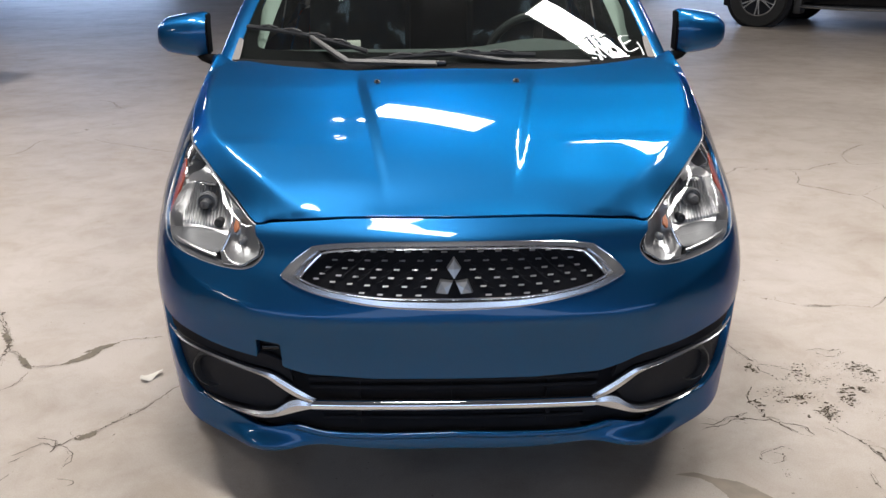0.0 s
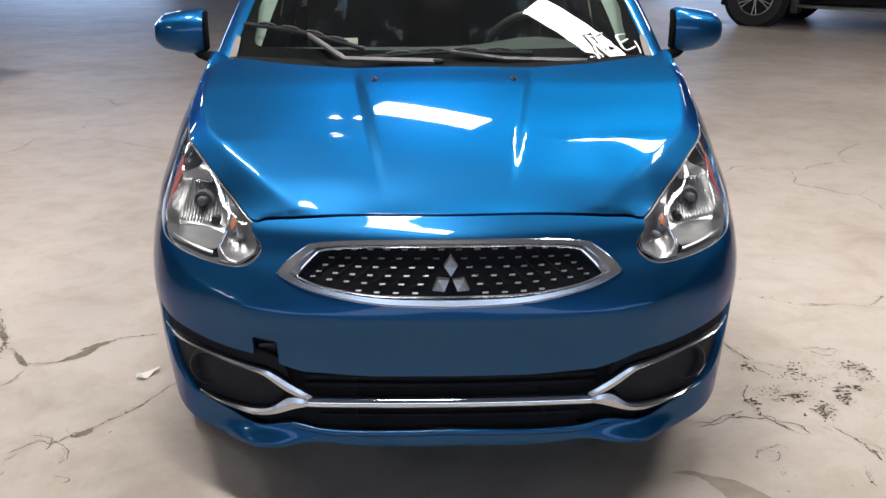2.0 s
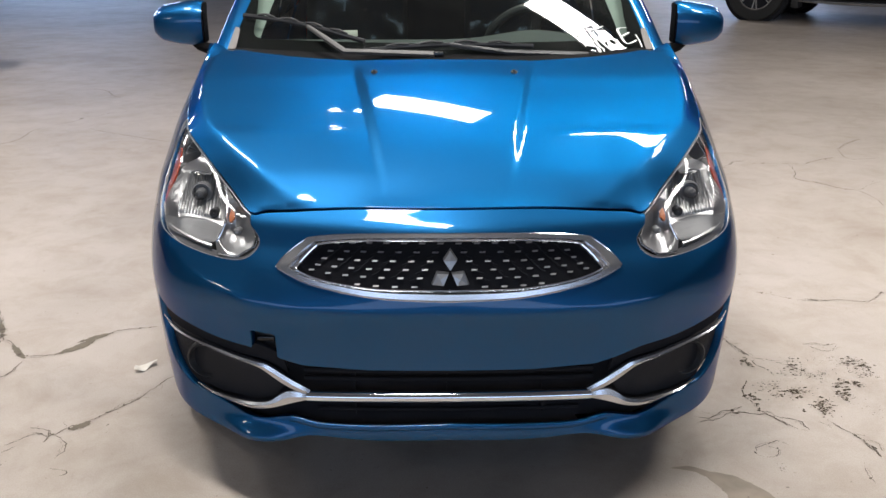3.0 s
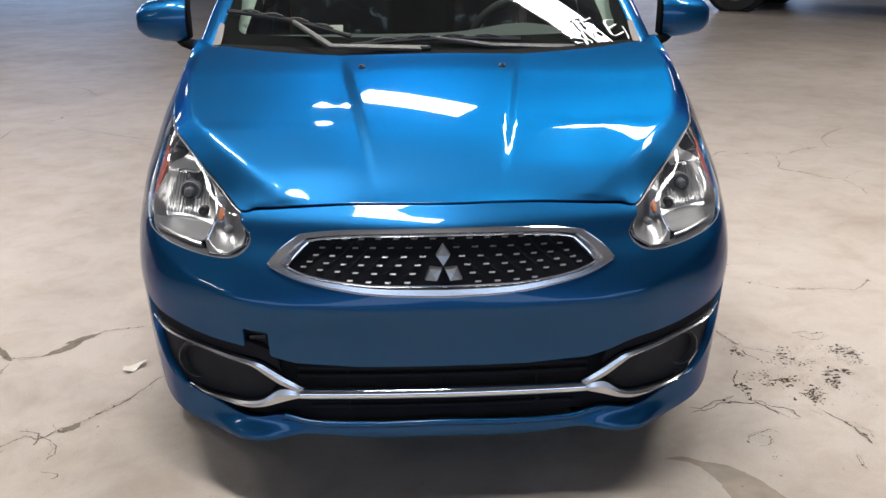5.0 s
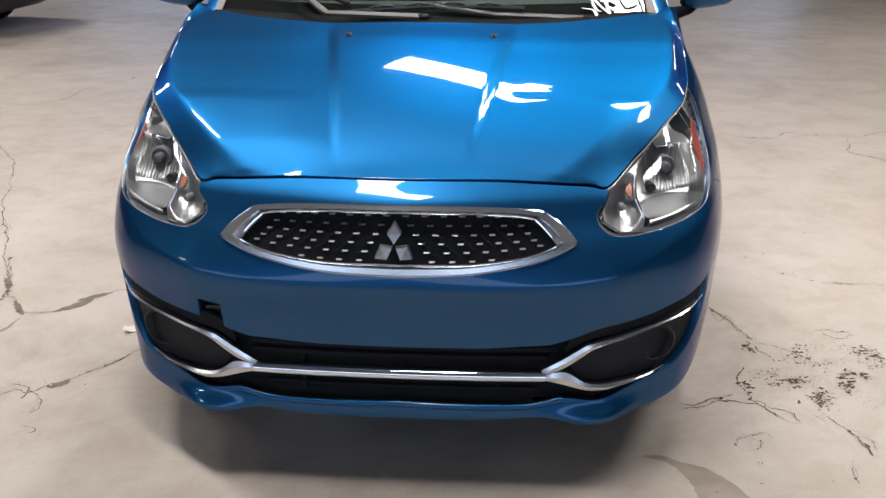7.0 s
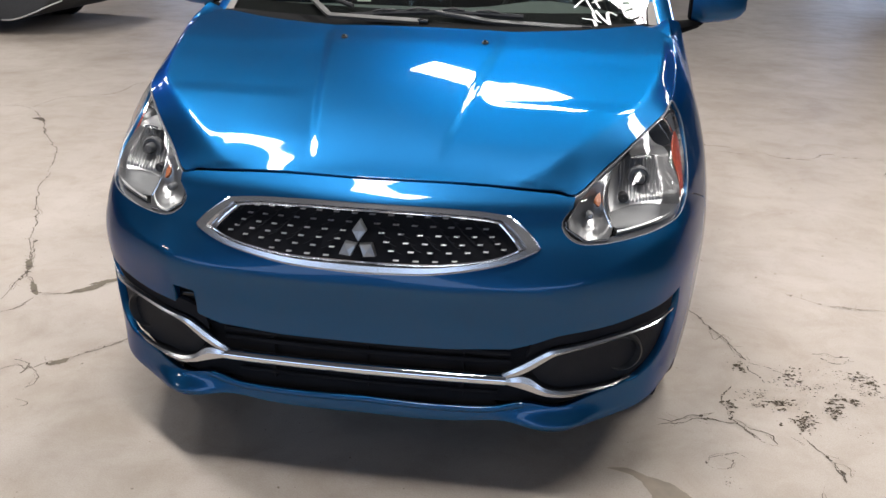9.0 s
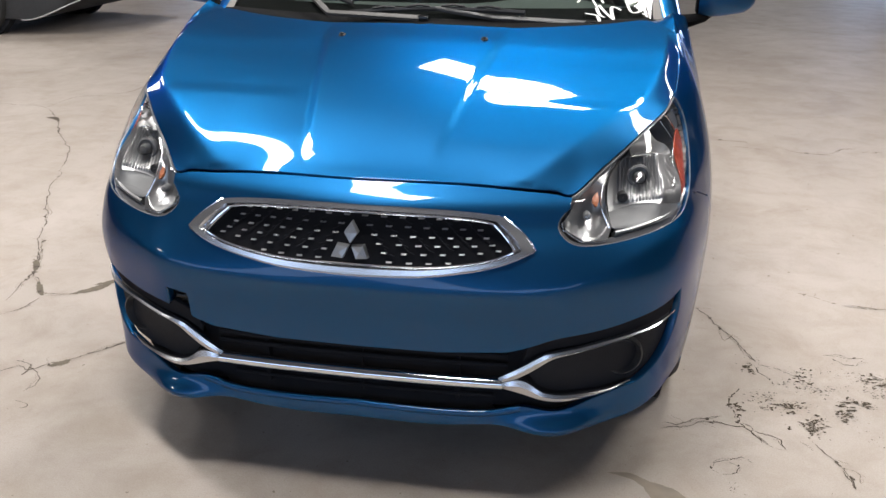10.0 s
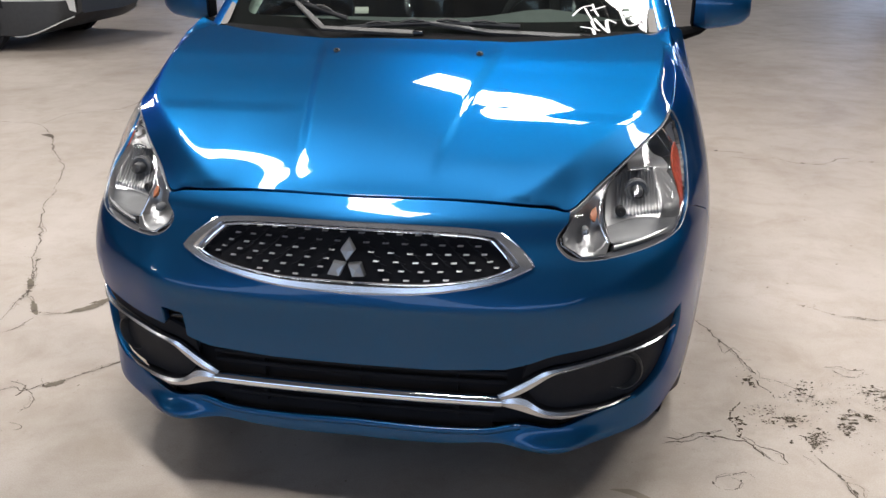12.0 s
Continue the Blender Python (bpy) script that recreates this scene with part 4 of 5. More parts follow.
pane = [(-1, 0), (1, 0), (1, 1), (-1, 1)]
glass = panel("windshield", screen, pane, [], .05, M_GLASS, car, "windshield with dark border and paint marks", .004)
frit = offset(screen, .004)
hole = [tuple(p) for p in [*curve([(-.86, .085), (-.905, .10), (-.925, .15)], 6), *curve([(-.93, .2), (-.925, .9), (-.88, .95)], 5), *curve([(.88, .95), (.925, .9), (.93, .2)], 5), *curve([(.925, .15), (.905, .10), (.86, .085)], 6)]]
panel("windshield_border", frit, [(-1, -.01), (1, -.01), (1, 1), (-1, 1)], [hole], .05, M_FRIT, glass, "black ceramic border", .002)
bm = bmesh.new()
rows = []
for x in np.linspace(-1, 1, 33):
    hx = x * .70
    hy = float(spline((0, .17, .34, .53, .645, .70), (.777, .783, .804, .852, .902, .925))(abs(hx)))
    gx, gy, gz = (float(v) for v in screen(x, .03))
    hz = float(hood_z(hx, hy))
    rows.append([(hx, hy - .02, hz - .022), (hx, hy + .012, hz - .016), (hx * .6 + gx * .4, hy * .6 + gy * .4, hz - .020), (gx, gy, gz - .002)])
grid_into(bm, rows)
part("cowl", bm, M_FRIT, car, "black plastic cowl under the wipers")
for g in (-1, 1):
    bm = bmesh.new()
    rows = []
    for v in np.linspace(-.02, 1.0, 14):
        gx, gy, gz = (float(q) for q in screen(g, v))
        low = max(0, .10 - v)
        rows.append([(gx - g * .004, gy - .006, gz - .004), (gx + g * .010, gy + .004, gz + .006), (gx + g * .052, gy + .03, gz - .002), (gx + g * .078, gy + .070, gz - .035), (gx + g * .084, gy + .10, gz - .085), (gx + g * .03, gy + .12, gz - .10)])
    grid_into(bm, rows)
    part("windshield_pillar", bm, M_PAINT, car, "blue windshield pillar", angle=60)
    bm = bmesh.new()
    rows = []
    for v in np.linspace(-.035, .120, 8):
        gx, gy, gz = (float(q) for q in screen(g, v))
        w = .015 * (1 - ease((v - .02) / .18)) + .005
        rows.append([(gx - g * w, gy - .006 - .010 * (w / .03), gz + .004), (gx - g * w * .5, gy - .008, gz + .010), (gx + g * .004, gy - .002, gz + .011), (gx + g * .012, gy + .006, gz - .004)])
    grid_into(bm, rows)
    part("corner_trim", bm, M_TRIM, glass, "pale trim at the screen's corner")
    # inner pillar trim
    bm = bmesh.new()
    grid_into(bm, [[(float(a), float(b), float(c)) for a, b, c in zip(*offset(screen, .03)(np.array([g * .985, g * .955, g * .905, g * .895]), np.full(4, v)))] for v in np.linspace(.02, .98, 10)])
    part("pillar_trim", bm, M_PILLAR, car, "grey-green inner pillar trim")

# roof, side glass and rear screen
roof_z = spline((1.58, 1.75, 2.1, 2.6, 3.1, 3.45), (1.437, 1.468, 1.495, 1.490, 1.45, 1.39))
roof_w = spline((1.58, 2.2, 3.0, 3.45), (.575, .585, .565, .53))
bm = bmesh.new()
rows = []
for y in np.linspace(1.59, 3.45, 22):
    w, h = float(roof_w(y)), float(roof_z(y))
    rows.append([(w * u, y + .07 * u * u * (1 - ease((y - 1.6) / .6)), h - .025 * u * u - (.02 if abs(u) > .99 else 0)) for u in np.linspace(-1, 1, 17)])
grid_into(bm, rows)
part("roof", bm, M_PAINT, car, "blue roof")
for g in (-1, 1):
    for name, y0, y1 in (("front_side_window", 1.55, 2.13), ("rear_side_window", 2.17, 2.90)):
        bm = bmesh.new()
        rows = []
        for k in np.linspace(0, 1, 8):
            row = []
            for h in np.linspace(0, 1, 5):
                front = y0 - (.26 if name[0] == "f" else 0) * (1 - h)
                y = front + (y1 - front) * k
                row.append((g * (.704 * (1 - h) + (float(roof_w(min(max(y, 1.58), 3.4))) + .012) * h + .015 * h * (1 - h)), y, (1.0 + .02 * (y - 1.1)) * (1 - h) + (float(roof_z(max(y, 1.58))) - .045) * h))
            rows.append(row)
        grid_into(bm, rows)
        part(name, bm, M_TINT, car, "dark tinted side window")
    for y0, y1 in ((2.125, 2.175), (2.895, 3.45)):
        bm = bmesh.new()
        rows = []
        for y in (y0, (y0 + y1) / 2, y1):
            rows.append([(g * (.724 * (1 - h) + (float(roof_w(y)) + .014) * h + .015 * h * (1 - h)), y + (.12 * (1 - h) if y1 > 3 and y > 3.3 else 0), (1.0 + .02 * (y - 1.1)) * (1 - h) + (float(roof_z(y)) - .022) * h) for h in np.linspace(0, 1, 6)])
        grid_into(bm, rows)
        part("window_pillar", bm, M_PAINT if y1 > 3 else M_BLACK, car)
bm = bmesh.new()
grid_into(bm, [[(u * (.53 + .14 * k), 3.45 + .20 * k - .05 * u * u, 1.385 - .025 * u * u - .39 * k) for u in np.linspace(-1, 1, 9)] for k in np.linspace(0, 1, 6)])
part("rear_window", bm, M_TINT, car, "dark rear window")

# underside and engine bay
bm = bmesh.new()
box_into(bm, (1.34, 3.2, .10), (0, 1.95, .22), .03)
box_into(bm, (1.20, .5, .42), (0, .46, .42), .05)
part("underbody", bm, M_DARK, car, "dark underbody")
for g in (-1, 1):
    for wy in (.76, 3.21):
        bm = bmesh.new()
        lathe_into(bm, [(.345, -.10), (.345, .06)], 32, pose(g * .70, wy, .285, 0, 90, 0))
        part("wheel_arch_liner", bm, M_DARK, car)


def wheel_parts(parent, at, g, r_tyre, width, r_rim, spokes=7, name="wheel"):
    hub = new(name)
    hub.parent = parent
    hub.matrix_basis = pose(*at, 0, 90 * g, 0)
    w = width / 2
    bm = bmesh.new()
    lathe_into(bm, ((r_rim, -w * .8), (r_rim + .02, -w), (r_tyre - .02, -w * .98), (r_tyre - .004, -w * .8), (r_tyre, -w * .4), (r_tyre, w * .4), (r_tyre - .004, w * .8), (r_tyre - .02, w * .98), (r_rim + .02, w), (r_rim, w * .8)), 48)
    part("tyre", bm, M_RUBBER, hub, "black tyre")
    bm = bmesh.new()
    lathe_into(bm, ((r_rim + .004, w * .82), (r_rim - .012, w * .86), (r_rim - .018, w * .5), (r_rim - .03, -w * .6), (.02, -w * .6)), 40)
    lathe_into(bm, ((.001, w * .72), (.03, w * .70), (.045, w * .6), (.05, 0)), 24)
    for k in range(spokes):
        a = 2 * math.pi * k / spokes
        for d in (-.10, .10):
            tube_into(bm, [(.04 * math.cos(a + d * 2), .04 * math.sin(a + d * 2), w * .6), (r_rim * .55 * math.cos(a + d), r_rim * .55 * math.sin(a + d), w * .68), ((r_rim - .012) * math.cos(a + d * 1.3), (r_rim - .012) * math.sin(a + d * 1.3), w * .75)], (.016, .013, .014), 6)
    part("rim", bm, M_ALLOY, hub, "silver spoked rim")
    return hub


for g in (-1, 1):
    for wy in (.76, 3.21):
        wheel_parts(car, (g * .725, wy, .285), g, .285, .170, .185)

# door mirrors
for g in (-1, 1):
    bm = bmesh.new()
    rows = []
    for k in np.linspace(0, 1, 13):
        # from the inner face to the outer end
        w = (1 - .20 * k - max(0, (k - .80) / .20) ** 2 * .26) * (1 - max(0, (.12 - k) / .12) ** 2 * .10)
        x = g * (.812 + .172 * k)
        hgt, dep = .079 * w, .052 * (1 - .45 * k ** 3) * (.72 + .28 * min(1, k / .25))
        zc = 1.100 - .004 * k
        yc = 1.215 + .030 * k
        ring = []
        for i in range(24):
            a = 2 * math.pi * i / 24
            c, s_ = math.cos(a), math.sin(a)
            ring.append((x, yc + dep * math.copysign(abs(c) ** .62, c) + .034 * max(0, s_ - .15) ** 1.2, zc + hgt * (.94 if s_ > 0 else 1) * math.copysign(abs(s_) ** .62, s_) - (.018 * max(0, k - .5) if s_ < 0 else .012 * max(0, k - .4)) * s_))
        rows.append(ring)
    vs = grid_into(bm, rows, True)
    bm.faces.new(vs[0])
    bm.faces.new(list(reversed(vs[-1])))
    mirror = part("door_mirror", bm, M_PAINT, car, "blue door mirror", angle=70)
    bm = bmesh.new()
    grid_into(bm, [[(g * (.812 - .004 * j), p[1], 1.10 + (p[2] - 1.10) * (1 - .04 * j)) for p in rows[0]] for j in (0, 1)], True)
    box_into(bm, (.004, .060, .130), (g * .8085, 1.22, 1.100), .0015)
    part("mirror_back", bm, M_FRIT, mirror, "black inner face")
    bm = bmesh.new()
    tube_into(bm, [(g * .735, 1.17, 1.010), (g * .78, 1.185, 1.012), (g * .83, 1.205, 1.022), (g * .865, 1.22, 1.034)], (.030, .028, .020, .005), 12, .75)
    part("mirror_foot", bm, M_FRIT, mirror, "black foot")
    bm = bmesh.new()
    box_into(bm, (.12, .004, .090), (g * .882, 1.270, 1.090), .002)
    part("mirror_glass", bm, M_CHROME, mirror, "mirror glass")

# wipers
def on_screen(u, v, up=.012):
    p = offset(screen, -up)(np.array([u]), np.array([v]))
    return tuple(float(q[0]) for q in p)


def wiper(pivot, bend, tip, blade_a, blade_b, arm_mat):
    root = new("wiper")
    root.parent = car
    tagged(root, "metal wiper arm with a black blade")
    bm = bmesh.new()
    chain = curve([pivot, bend], 6).tolist() + curve([bend, tip], 8).tolist()[1:]
    rows = []
    for i, p in enumerate(chain):
        w = .0125 - .0065 * i / (len(chain) - 1)
        d = Vector(chain[min(i + 1, len(chain) - 1)]) - Vector(chain[max(i - 1, 0)])
        side = d.cross(Vector((0, -.35, 1))).normalized() * w
        up = Vector((0, -.2, 1)).normalized() * .006
        rows.append([Vector(p) - side - up, Vector(p) - side + up * .4, Vector(p) + up, Vector(p) + side + up * .4, Vector(p) + side - up])
    grid_into(bm, rows)
    arm = part("wiper_arm", bm, arm_mat, root, "pale metal arm", angle=60)
    bm = bmesh.new()
    chain = curve([blade_a, tuple((Vector(blade_a) + Vector(blade_b)) / 2 + Vector((0, -.004, .012))), blade_b], 16)
    tube_into(bm, chain, .005, 6, 1.6)
    for k in (3, 6, 9, 12):
        tube_into(bm, [chain[k - 1] + np.array([0, 0, .008]), chain[k] + np.array([0, -.003, .013]), chain[k + 1] + np.array([0, 0, .008])], .004, 6)
    part("wiper_blade", bm, M_BLACK, root, "black blade")
    bm = bmesh.new()
    box_into(bm, (.034, .022, .018), Vector(pivot) + Vector((.012, .002, -.003)), .004)
    part("wiper_cap", bm, M_GLOSSBLACK, root, "dark pivot cap")


wiper((-.025, .885, 1.038), (-.305, .874, 1.048), on_screen(-.635, .130, .022), on_screen(-.985, .190), on_screen(-.36, .070), M_ARM)
wiper((.470, .945, 1.028), (.200, .905, 1.042), on_screen(.03, .055, .018), on_screen(-.36, .025), on_screen(.42, .045), M_BLACK)

# marks painted on the glass, left as plain strokes
def stroke(points, w):
    bm = bmesh.new()
    tube_into(bm, [on_screen(u, v, .004) for u, v in curve(points, 5 * len(points))], w, 5, .25)
    part("paint_stroke", bm, M_WHITEMARK, glass, "white paint stroke")


for pts in ([(.911, .134), (.862, .126), (.866, .094), (.881, .052), (.939, .064)], [(.869, .089), (.915, .107)]):
    stroke(pts, .0042)
stroke([(.946, .095), (.954, .063), (.955, .027)], .0022)
for pts in ([(.649, .104), (.671, .127), (.697, .146), (.738, .154)], [(.706, .141), (.720, .108), (.734, .079)], [(.741, .162), (.747, .133), (.762, .100)], [(.730, .129), (.795, .149)]):
    stroke(pts, .0036)
for pts in ([(.679, .051), (.705, .046), (.731, .037), (.738, .018), (.742, .006)], [(.742, .006), (.704, .003)], [(.731, .075), (.753, .034), (.763, .031)], [(.743, .088), (.765, .056), (.798, .019)], [(.798, .019), (.800, .080), (.835, .063)]):
    stroke(pts, .0056)

# cabin
bm = bmesh.new()
rows = []
for x in np.linspace(-.70, .70, 21):
    rise = .035 * math.exp(-((x - .34) / .17) ** 2)
    rows.append([(x, .98 + .09 * (x / .7) ** 2, 1.018), (x, 1.10 + .06 * (x / .7) ** 2, 1.030 + rise * .3), (x, 1.32, 1.030 + rise), (x, 1.42, .995 + rise), (x, 1.45, .86), (x, 1.40, .55)])
grid_into(bm, rows)
dash = part("dashboard", bm, M_DASH, car, "dark grey dashboard top")
bm = bmesh.new()
for k in range(7):
    box_into(bm, (.80, .004, .004), (-.05, 1.07 + k * .009, 1.0315), 0)
part("demister_vent", bm, M_BLACK, dash, "slotted demister vent")
bm = bmesh.new()
box_into(bm, (.050, .002, .024), (-.325, 1.405, 1.042), .001, pose(0, 0, 0, -25, 0, 6))
part("paper_tag", bm, M_PAPER, dash, "white printed paper tag")
bm = bmesh.new()
wheel_m = pose(.36, 1.50, .97, -65, 0, 0)
ring_pts = [wheel_m @ Vector((.185 * math.cos(a), .185 * math.sin(a), 0)) for a in np.linspace(0, 2 * math.pi, 49)]
tube_into(bm, ring_pts, .016, 10, cap=False)
for a in (200, 340, 270):
    tube_into(bm, [wheel_m @ Vector((.04 * math.cos(radians(a)), .04 * math.sin(radians(a)), -.02)), wheel_m @ Vector((.18 * math.cos(radians(a)), .18 * math.sin(radians(a)), 0))], .018, 8, .5)
lathe_into(bm, ((.075, -.03), (.072, .0), (.05, .012), (.001, .014)), 28, wheel_m)
part("steering_wheel", bm, M_BLACK, car, "black steering wheel")
for g in (-1, 1):
    bm = bmesh.new()
    box_into(bm, (.48, .50, .16), (g * .36, 1.95, .55), .06, None, 3)
    box_into(bm, (.46, .14, .62), (g * .36, 2.22, .88), .06, pose(0, 0, 0, -18), 3)
    box_into(bm, (.26, .10, .18), (g * .36, 2.34, 1.27), .045, pose(0, 0, 0, -12), 3)
    seat = part("front_seat", bm, M_SEAT, car, "dark cloth front seat in plastic wrap", angle=60)
    bm = bmesh.new()
    random.seed(5)
    for w, h, x, y, z in ((.50, .64, g * .40, 2.08, .92), (.30, .22, g * .36, 2.27, 1.27)):
        rows = [[(x + (u - .5) * w, y - .02 + (v - .5) * .20 * h / .64 + random.uniform(-.022, .022), z + (v - .5) * h) for u in np.linspace(0, 1, 13)] for v in np.linspace(0, 1, 15)]
        grid_into(bm, rows)
    part("plastic_wrap", bm, M_FILM, seat, "crinkled clear plastic wrap", angle=20)
bm = bmesh.new()
box_into(bm, (1.30, .45, .16), (0, 2.75, .55), .06, None, 3)
box_into(bm, (1.28, .14, .55), (0, 3.02, .86), .06, pose(0, 0, 0, -18), 3)
part("rear_bench", bm, M_SEAT, car, "dark rear bench", angle=60)
bm = bmesh.new()
box_into(bm, (1.36, 2.2, .04), (0, 2.1, .40), .01)
part("cabin_floor", bm, M_DASH, car, "dark cabin carpet")
bm = bmesh.new()
box_into(bm, (.22, .03, .065), (0, 1.72, 1.355), .012)
tube_into(bm, [(0, 1.70, 1.40), (0, 1.71, 1.37)], .01, 8)
part("rear_view_mirror", bm, M_BLACK, car, "black rear-view mirror")
car.matrix_basis = pose(0, NOSE, 0, 0, 0, .55)


# ---- marks of the floor ----
def jag(points, step, wander, seed):
    """A wandering chain through a few points of the floor."""
    rnd = random.Random(seed)
    p = curve(points, max(3, int(sum(math.dist(a, b) for a, b in zip(points, points[1:])) / step)))
    out, off = [], Vector((0, 0))
    for i, q in enumerate(p):
        off = off * .75 + Vector((rnd.gauss(0, wander), rnd.gauss(0, wander)))
        out.append(Vector((q[0], q[1])) + off)
    return out


def ribbon_into(bm, chain, width, rnd, broken):
    last, w, z = None, width, rnd.uniform(.0009, .0014)
    for i, p in enumerate(chain):
        d = (chain[min(i + 1, len(chain) - 1)] - chain[max(i - 1, 0)])
        d = d.normalized() if d.length else Vector((1, 0))
        side = Vector((-d.y, d.x))
        w = max(.0005, .6 * w + .4 * width * rnd.choice((.3, .5, .7, .9, 1.1, 2.0)))
        if i in (0, len(chain) - 1):
            w = .0004
        a = bm.verts.new((*(p + side * w * rnd.uniform(.3, 1.1)), z))
        b = bm.verts.new((*(p - side * w * rnd.uniform(.3, 1.1)), z))
        if last and rnd.random() > broken:
            bm.faces.new((last[0], last[1], b, a))
        last = (a, b)


def crack(points, width, mat, seed, broken=0.0):
    """A fine broken crack of uneven width, with a second strand, side twigs and flaked spots."""
    rnd = random.Random(seed)
    far = points[0][1] > 4
    chain = jag(points, .020 if far else .008, .004 if far else .0019, seed)
    bm = bmesh.new()
    ribbon_into(bm, chain, width * .62, rnd, broken)
    for _ in range(1 + len(chain) // 22):
        i = rnd.randrange(0, max(1, len(chain) - 8))
        j = min(len(chain) - 1, i + rnd.randrange(6, 18))
        off = Vector((rnd.gauss(0, .007), rnd.gauss(0, .007)))
        piece = [chain[k] + off * math.sin(math.pi * (k - i) / max(1, j - i)) * rnd.uniform(.7, 1.3) for k in range(i, j + 1)]
        ribbon_into(bm, piece, width * .26, rnd, .12)
    for _ in range(len(chain) // 16):
        p = chain[rnd.randrange(len(chain))]
        a, n = rnd.uniform(0, 6.28), rnd.randrange(3, 7)
        piece = [p + Vector((math.cos(a), math.sin(a))) * .010 * k + Vector((rnd.gauss(0, .003), rnd.gauss(0, .003))) for k in range(n)]
        ribbon_into(bm, piece, width * .22, rnd, .1)
    for _ in range(len(chain) // 12):
        p = chain[rnd.randrange(len(chain))]
        blotch_into(bm, p.x + rnd.gauss(0, .004), p.y + rnd.gauss(0, .004), width * rnd.uniform(.5, 1.5), rnd, 1.9, rnd.uniform(0, 3), 9, .0014, .5)
    return part("crack", bm, mat, floor, "dirt-filled crack in the concrete")


def blotch_into(bm, x, y, r, rnd, long=1.0, turn=0.0, n=11, z=.0016, rough=.35):
    ring = []
    z += rnd.uniform(0, .0006)
    for k in range(n):
        a = 2 * math.pi * k / n
        q = r * (1 + rnd.uniform(-rough, rough))
        u, v = q * math.cos(a) * long, q * math.sin(a)
        ring.append(bm.verts.new((x + u * math.cos(turn) - v * math.sin(turn), y + u * math.sin(turn) + v * math.cos(turn), z)))
    bm.faces.new(ring)


# fine lines beside the car's flank and on both sides of the floor
crack(((0.908, 3.17), (0.942, 3.103), (0.981, 3.013), (1.022, 2.917), (1.041, 2.854), (1.066, 2.791)), 0.0042, M_CRACK, 11, 0.00)
crack(((1.064, 2.773), (1.077, 2.711), (1.093, 2.683), (1.098, 2.654)), 0.0030, M_CRACK, 12, 0.10)
crack(((0.971, 3.003), (0.987, 2.931), (1.007, 2.968), (1.041, 2.941)), 0.0022, M_CRACK, 13, 0.10)
crack(((1.07, 2.781), (1.111, 2.77), (1.149, 2.745), (1.191, 2.701)), 0.0026, M_CRACK, 14, 0.20)
crack(((0.761, 2.385), (0.804, 2.384), (0.845, 2.414), (0.885, 2.43), (0.93, 2.447)), 0.0030, M_CRACK, 15, 0.05)
crack(((0.759, 2.345), (0.803, 2.364), (0.842, 2.382), (0.883, 2.407), (0.959, 2.403), (0.988, 2.4), (1.007, 2.373), (1.027, 2.336)), 0.0030, M_CRACK, 16, 0.05)
crack(((1.002, 2.616), (0.968, 2.562), (0.959, 2.519), (0.968, 2.484), (0.976, 2.447), (0.995, 2.393)), 0.0040, M_CRACK, 17, 0.10)
crack(((0.979, 2.418), (1.005, 2.409), (1.024, 2.384), (1.052, 2.373), (1.077, 2.345), (1.086, 2.309)), 0.0034, M_CRACK, 18, 0.05)
crack(((1.086, 2.309), (1.064, 2.308), (1.039, 2.332), (1.007, 2.373)), 0.0024, M_CRACK, 19, 0.10)
crack(((1.128, 2.359), (1.143, 2.346), (1.155, 2.322)), 0.0030, M_CRACK, 20, 0.10)
crack(((1.161, 2.365), (1.183, 2.319), (1.202, 2.284), (1.215, 2.25), (1.227, 2.211), (1.23, 2.165)), 0.0042, M_CRACK, 21, 0.05)
crack(((1.218, 2.25), (1.247, 2.239), (1.251, 2.197)), 0.0022, M_FAINT, 22, 0.10)
crack(((1.431, 3.288), (1.48, 3.292), (1.544, 3.28)), 0.0024, M_FAINT, 24, 0.20)
crack(((1.292, 2.881), (1.33, 2.895), (1.369, 2.879), (1.414, 2.891)), 0.0024, M_CRACK, 25, 0.10)
crack(((1.413, 2.884), (1.378, 2.844), (1.342, 2.834), (1.307, 2.868)), 0.0024, M_CRACK, 26, 0.20)
crack(((0.885, 2.182), (0.891, 2.211), (0.917, 2.228), (0.94, 2.242), (0.97, 2.247), (0.988, 2.226)), 0.0022, M_CRACK, 27, 0.30)
crack(((0.884, 2.177), (0.904, 2.162), (0.94, 2.173), (0.95, 2.201), (0.93, 2.215)), 0.0022, M_CRACK, 28, 0.30)
crack(((1.16, 5.62), (1.27, 5.58), (1.35, 5.58), (1.38, 5.54)), 0.0060, M_CRACK, 29, 0.10)
crack(((1.26, 5.47), (1.33, 5.45), (1.42, 5.42)), 0.0050, M_CRACK, 30, 0.20)
crack(((1.49, 5.52), (1.58, 5.43), (1.67, 5.38), (1.79, 5.39)), 0.0050, M_CRACK, 31, 0.15)
crack(((1.79, 5.41), (1.85, 5.47), (1.91, 5.54), (1.96, 5.54)), 0.0070, M_CRACK, 34, 0.05)
crack(((1.97, 5.48), (2.12, 5.5), (2.31, 5.48), (2.44, 5.57), (2.59, 5.65)), 0.0045, M_CRACK, 35, 0.20)
crack(((2.21, 5.46), (2.19, 5.28), (2.15, 5.08), (2.22, 5.03), (2.3, 4.92), (2.4, 4.88)), 0.0055, M_CRACK, 36, 0.10)
crack(((2.4, 4.88), (2.42, 4.78), (2.4, 4.6)), 0.0050, M_CRACK, 37, 0.10)
crack(((2.4, 4.88), (2.51, 4.97), (2.62, 5.07)), 0.0035, M_FAINT, 38, 0.20)
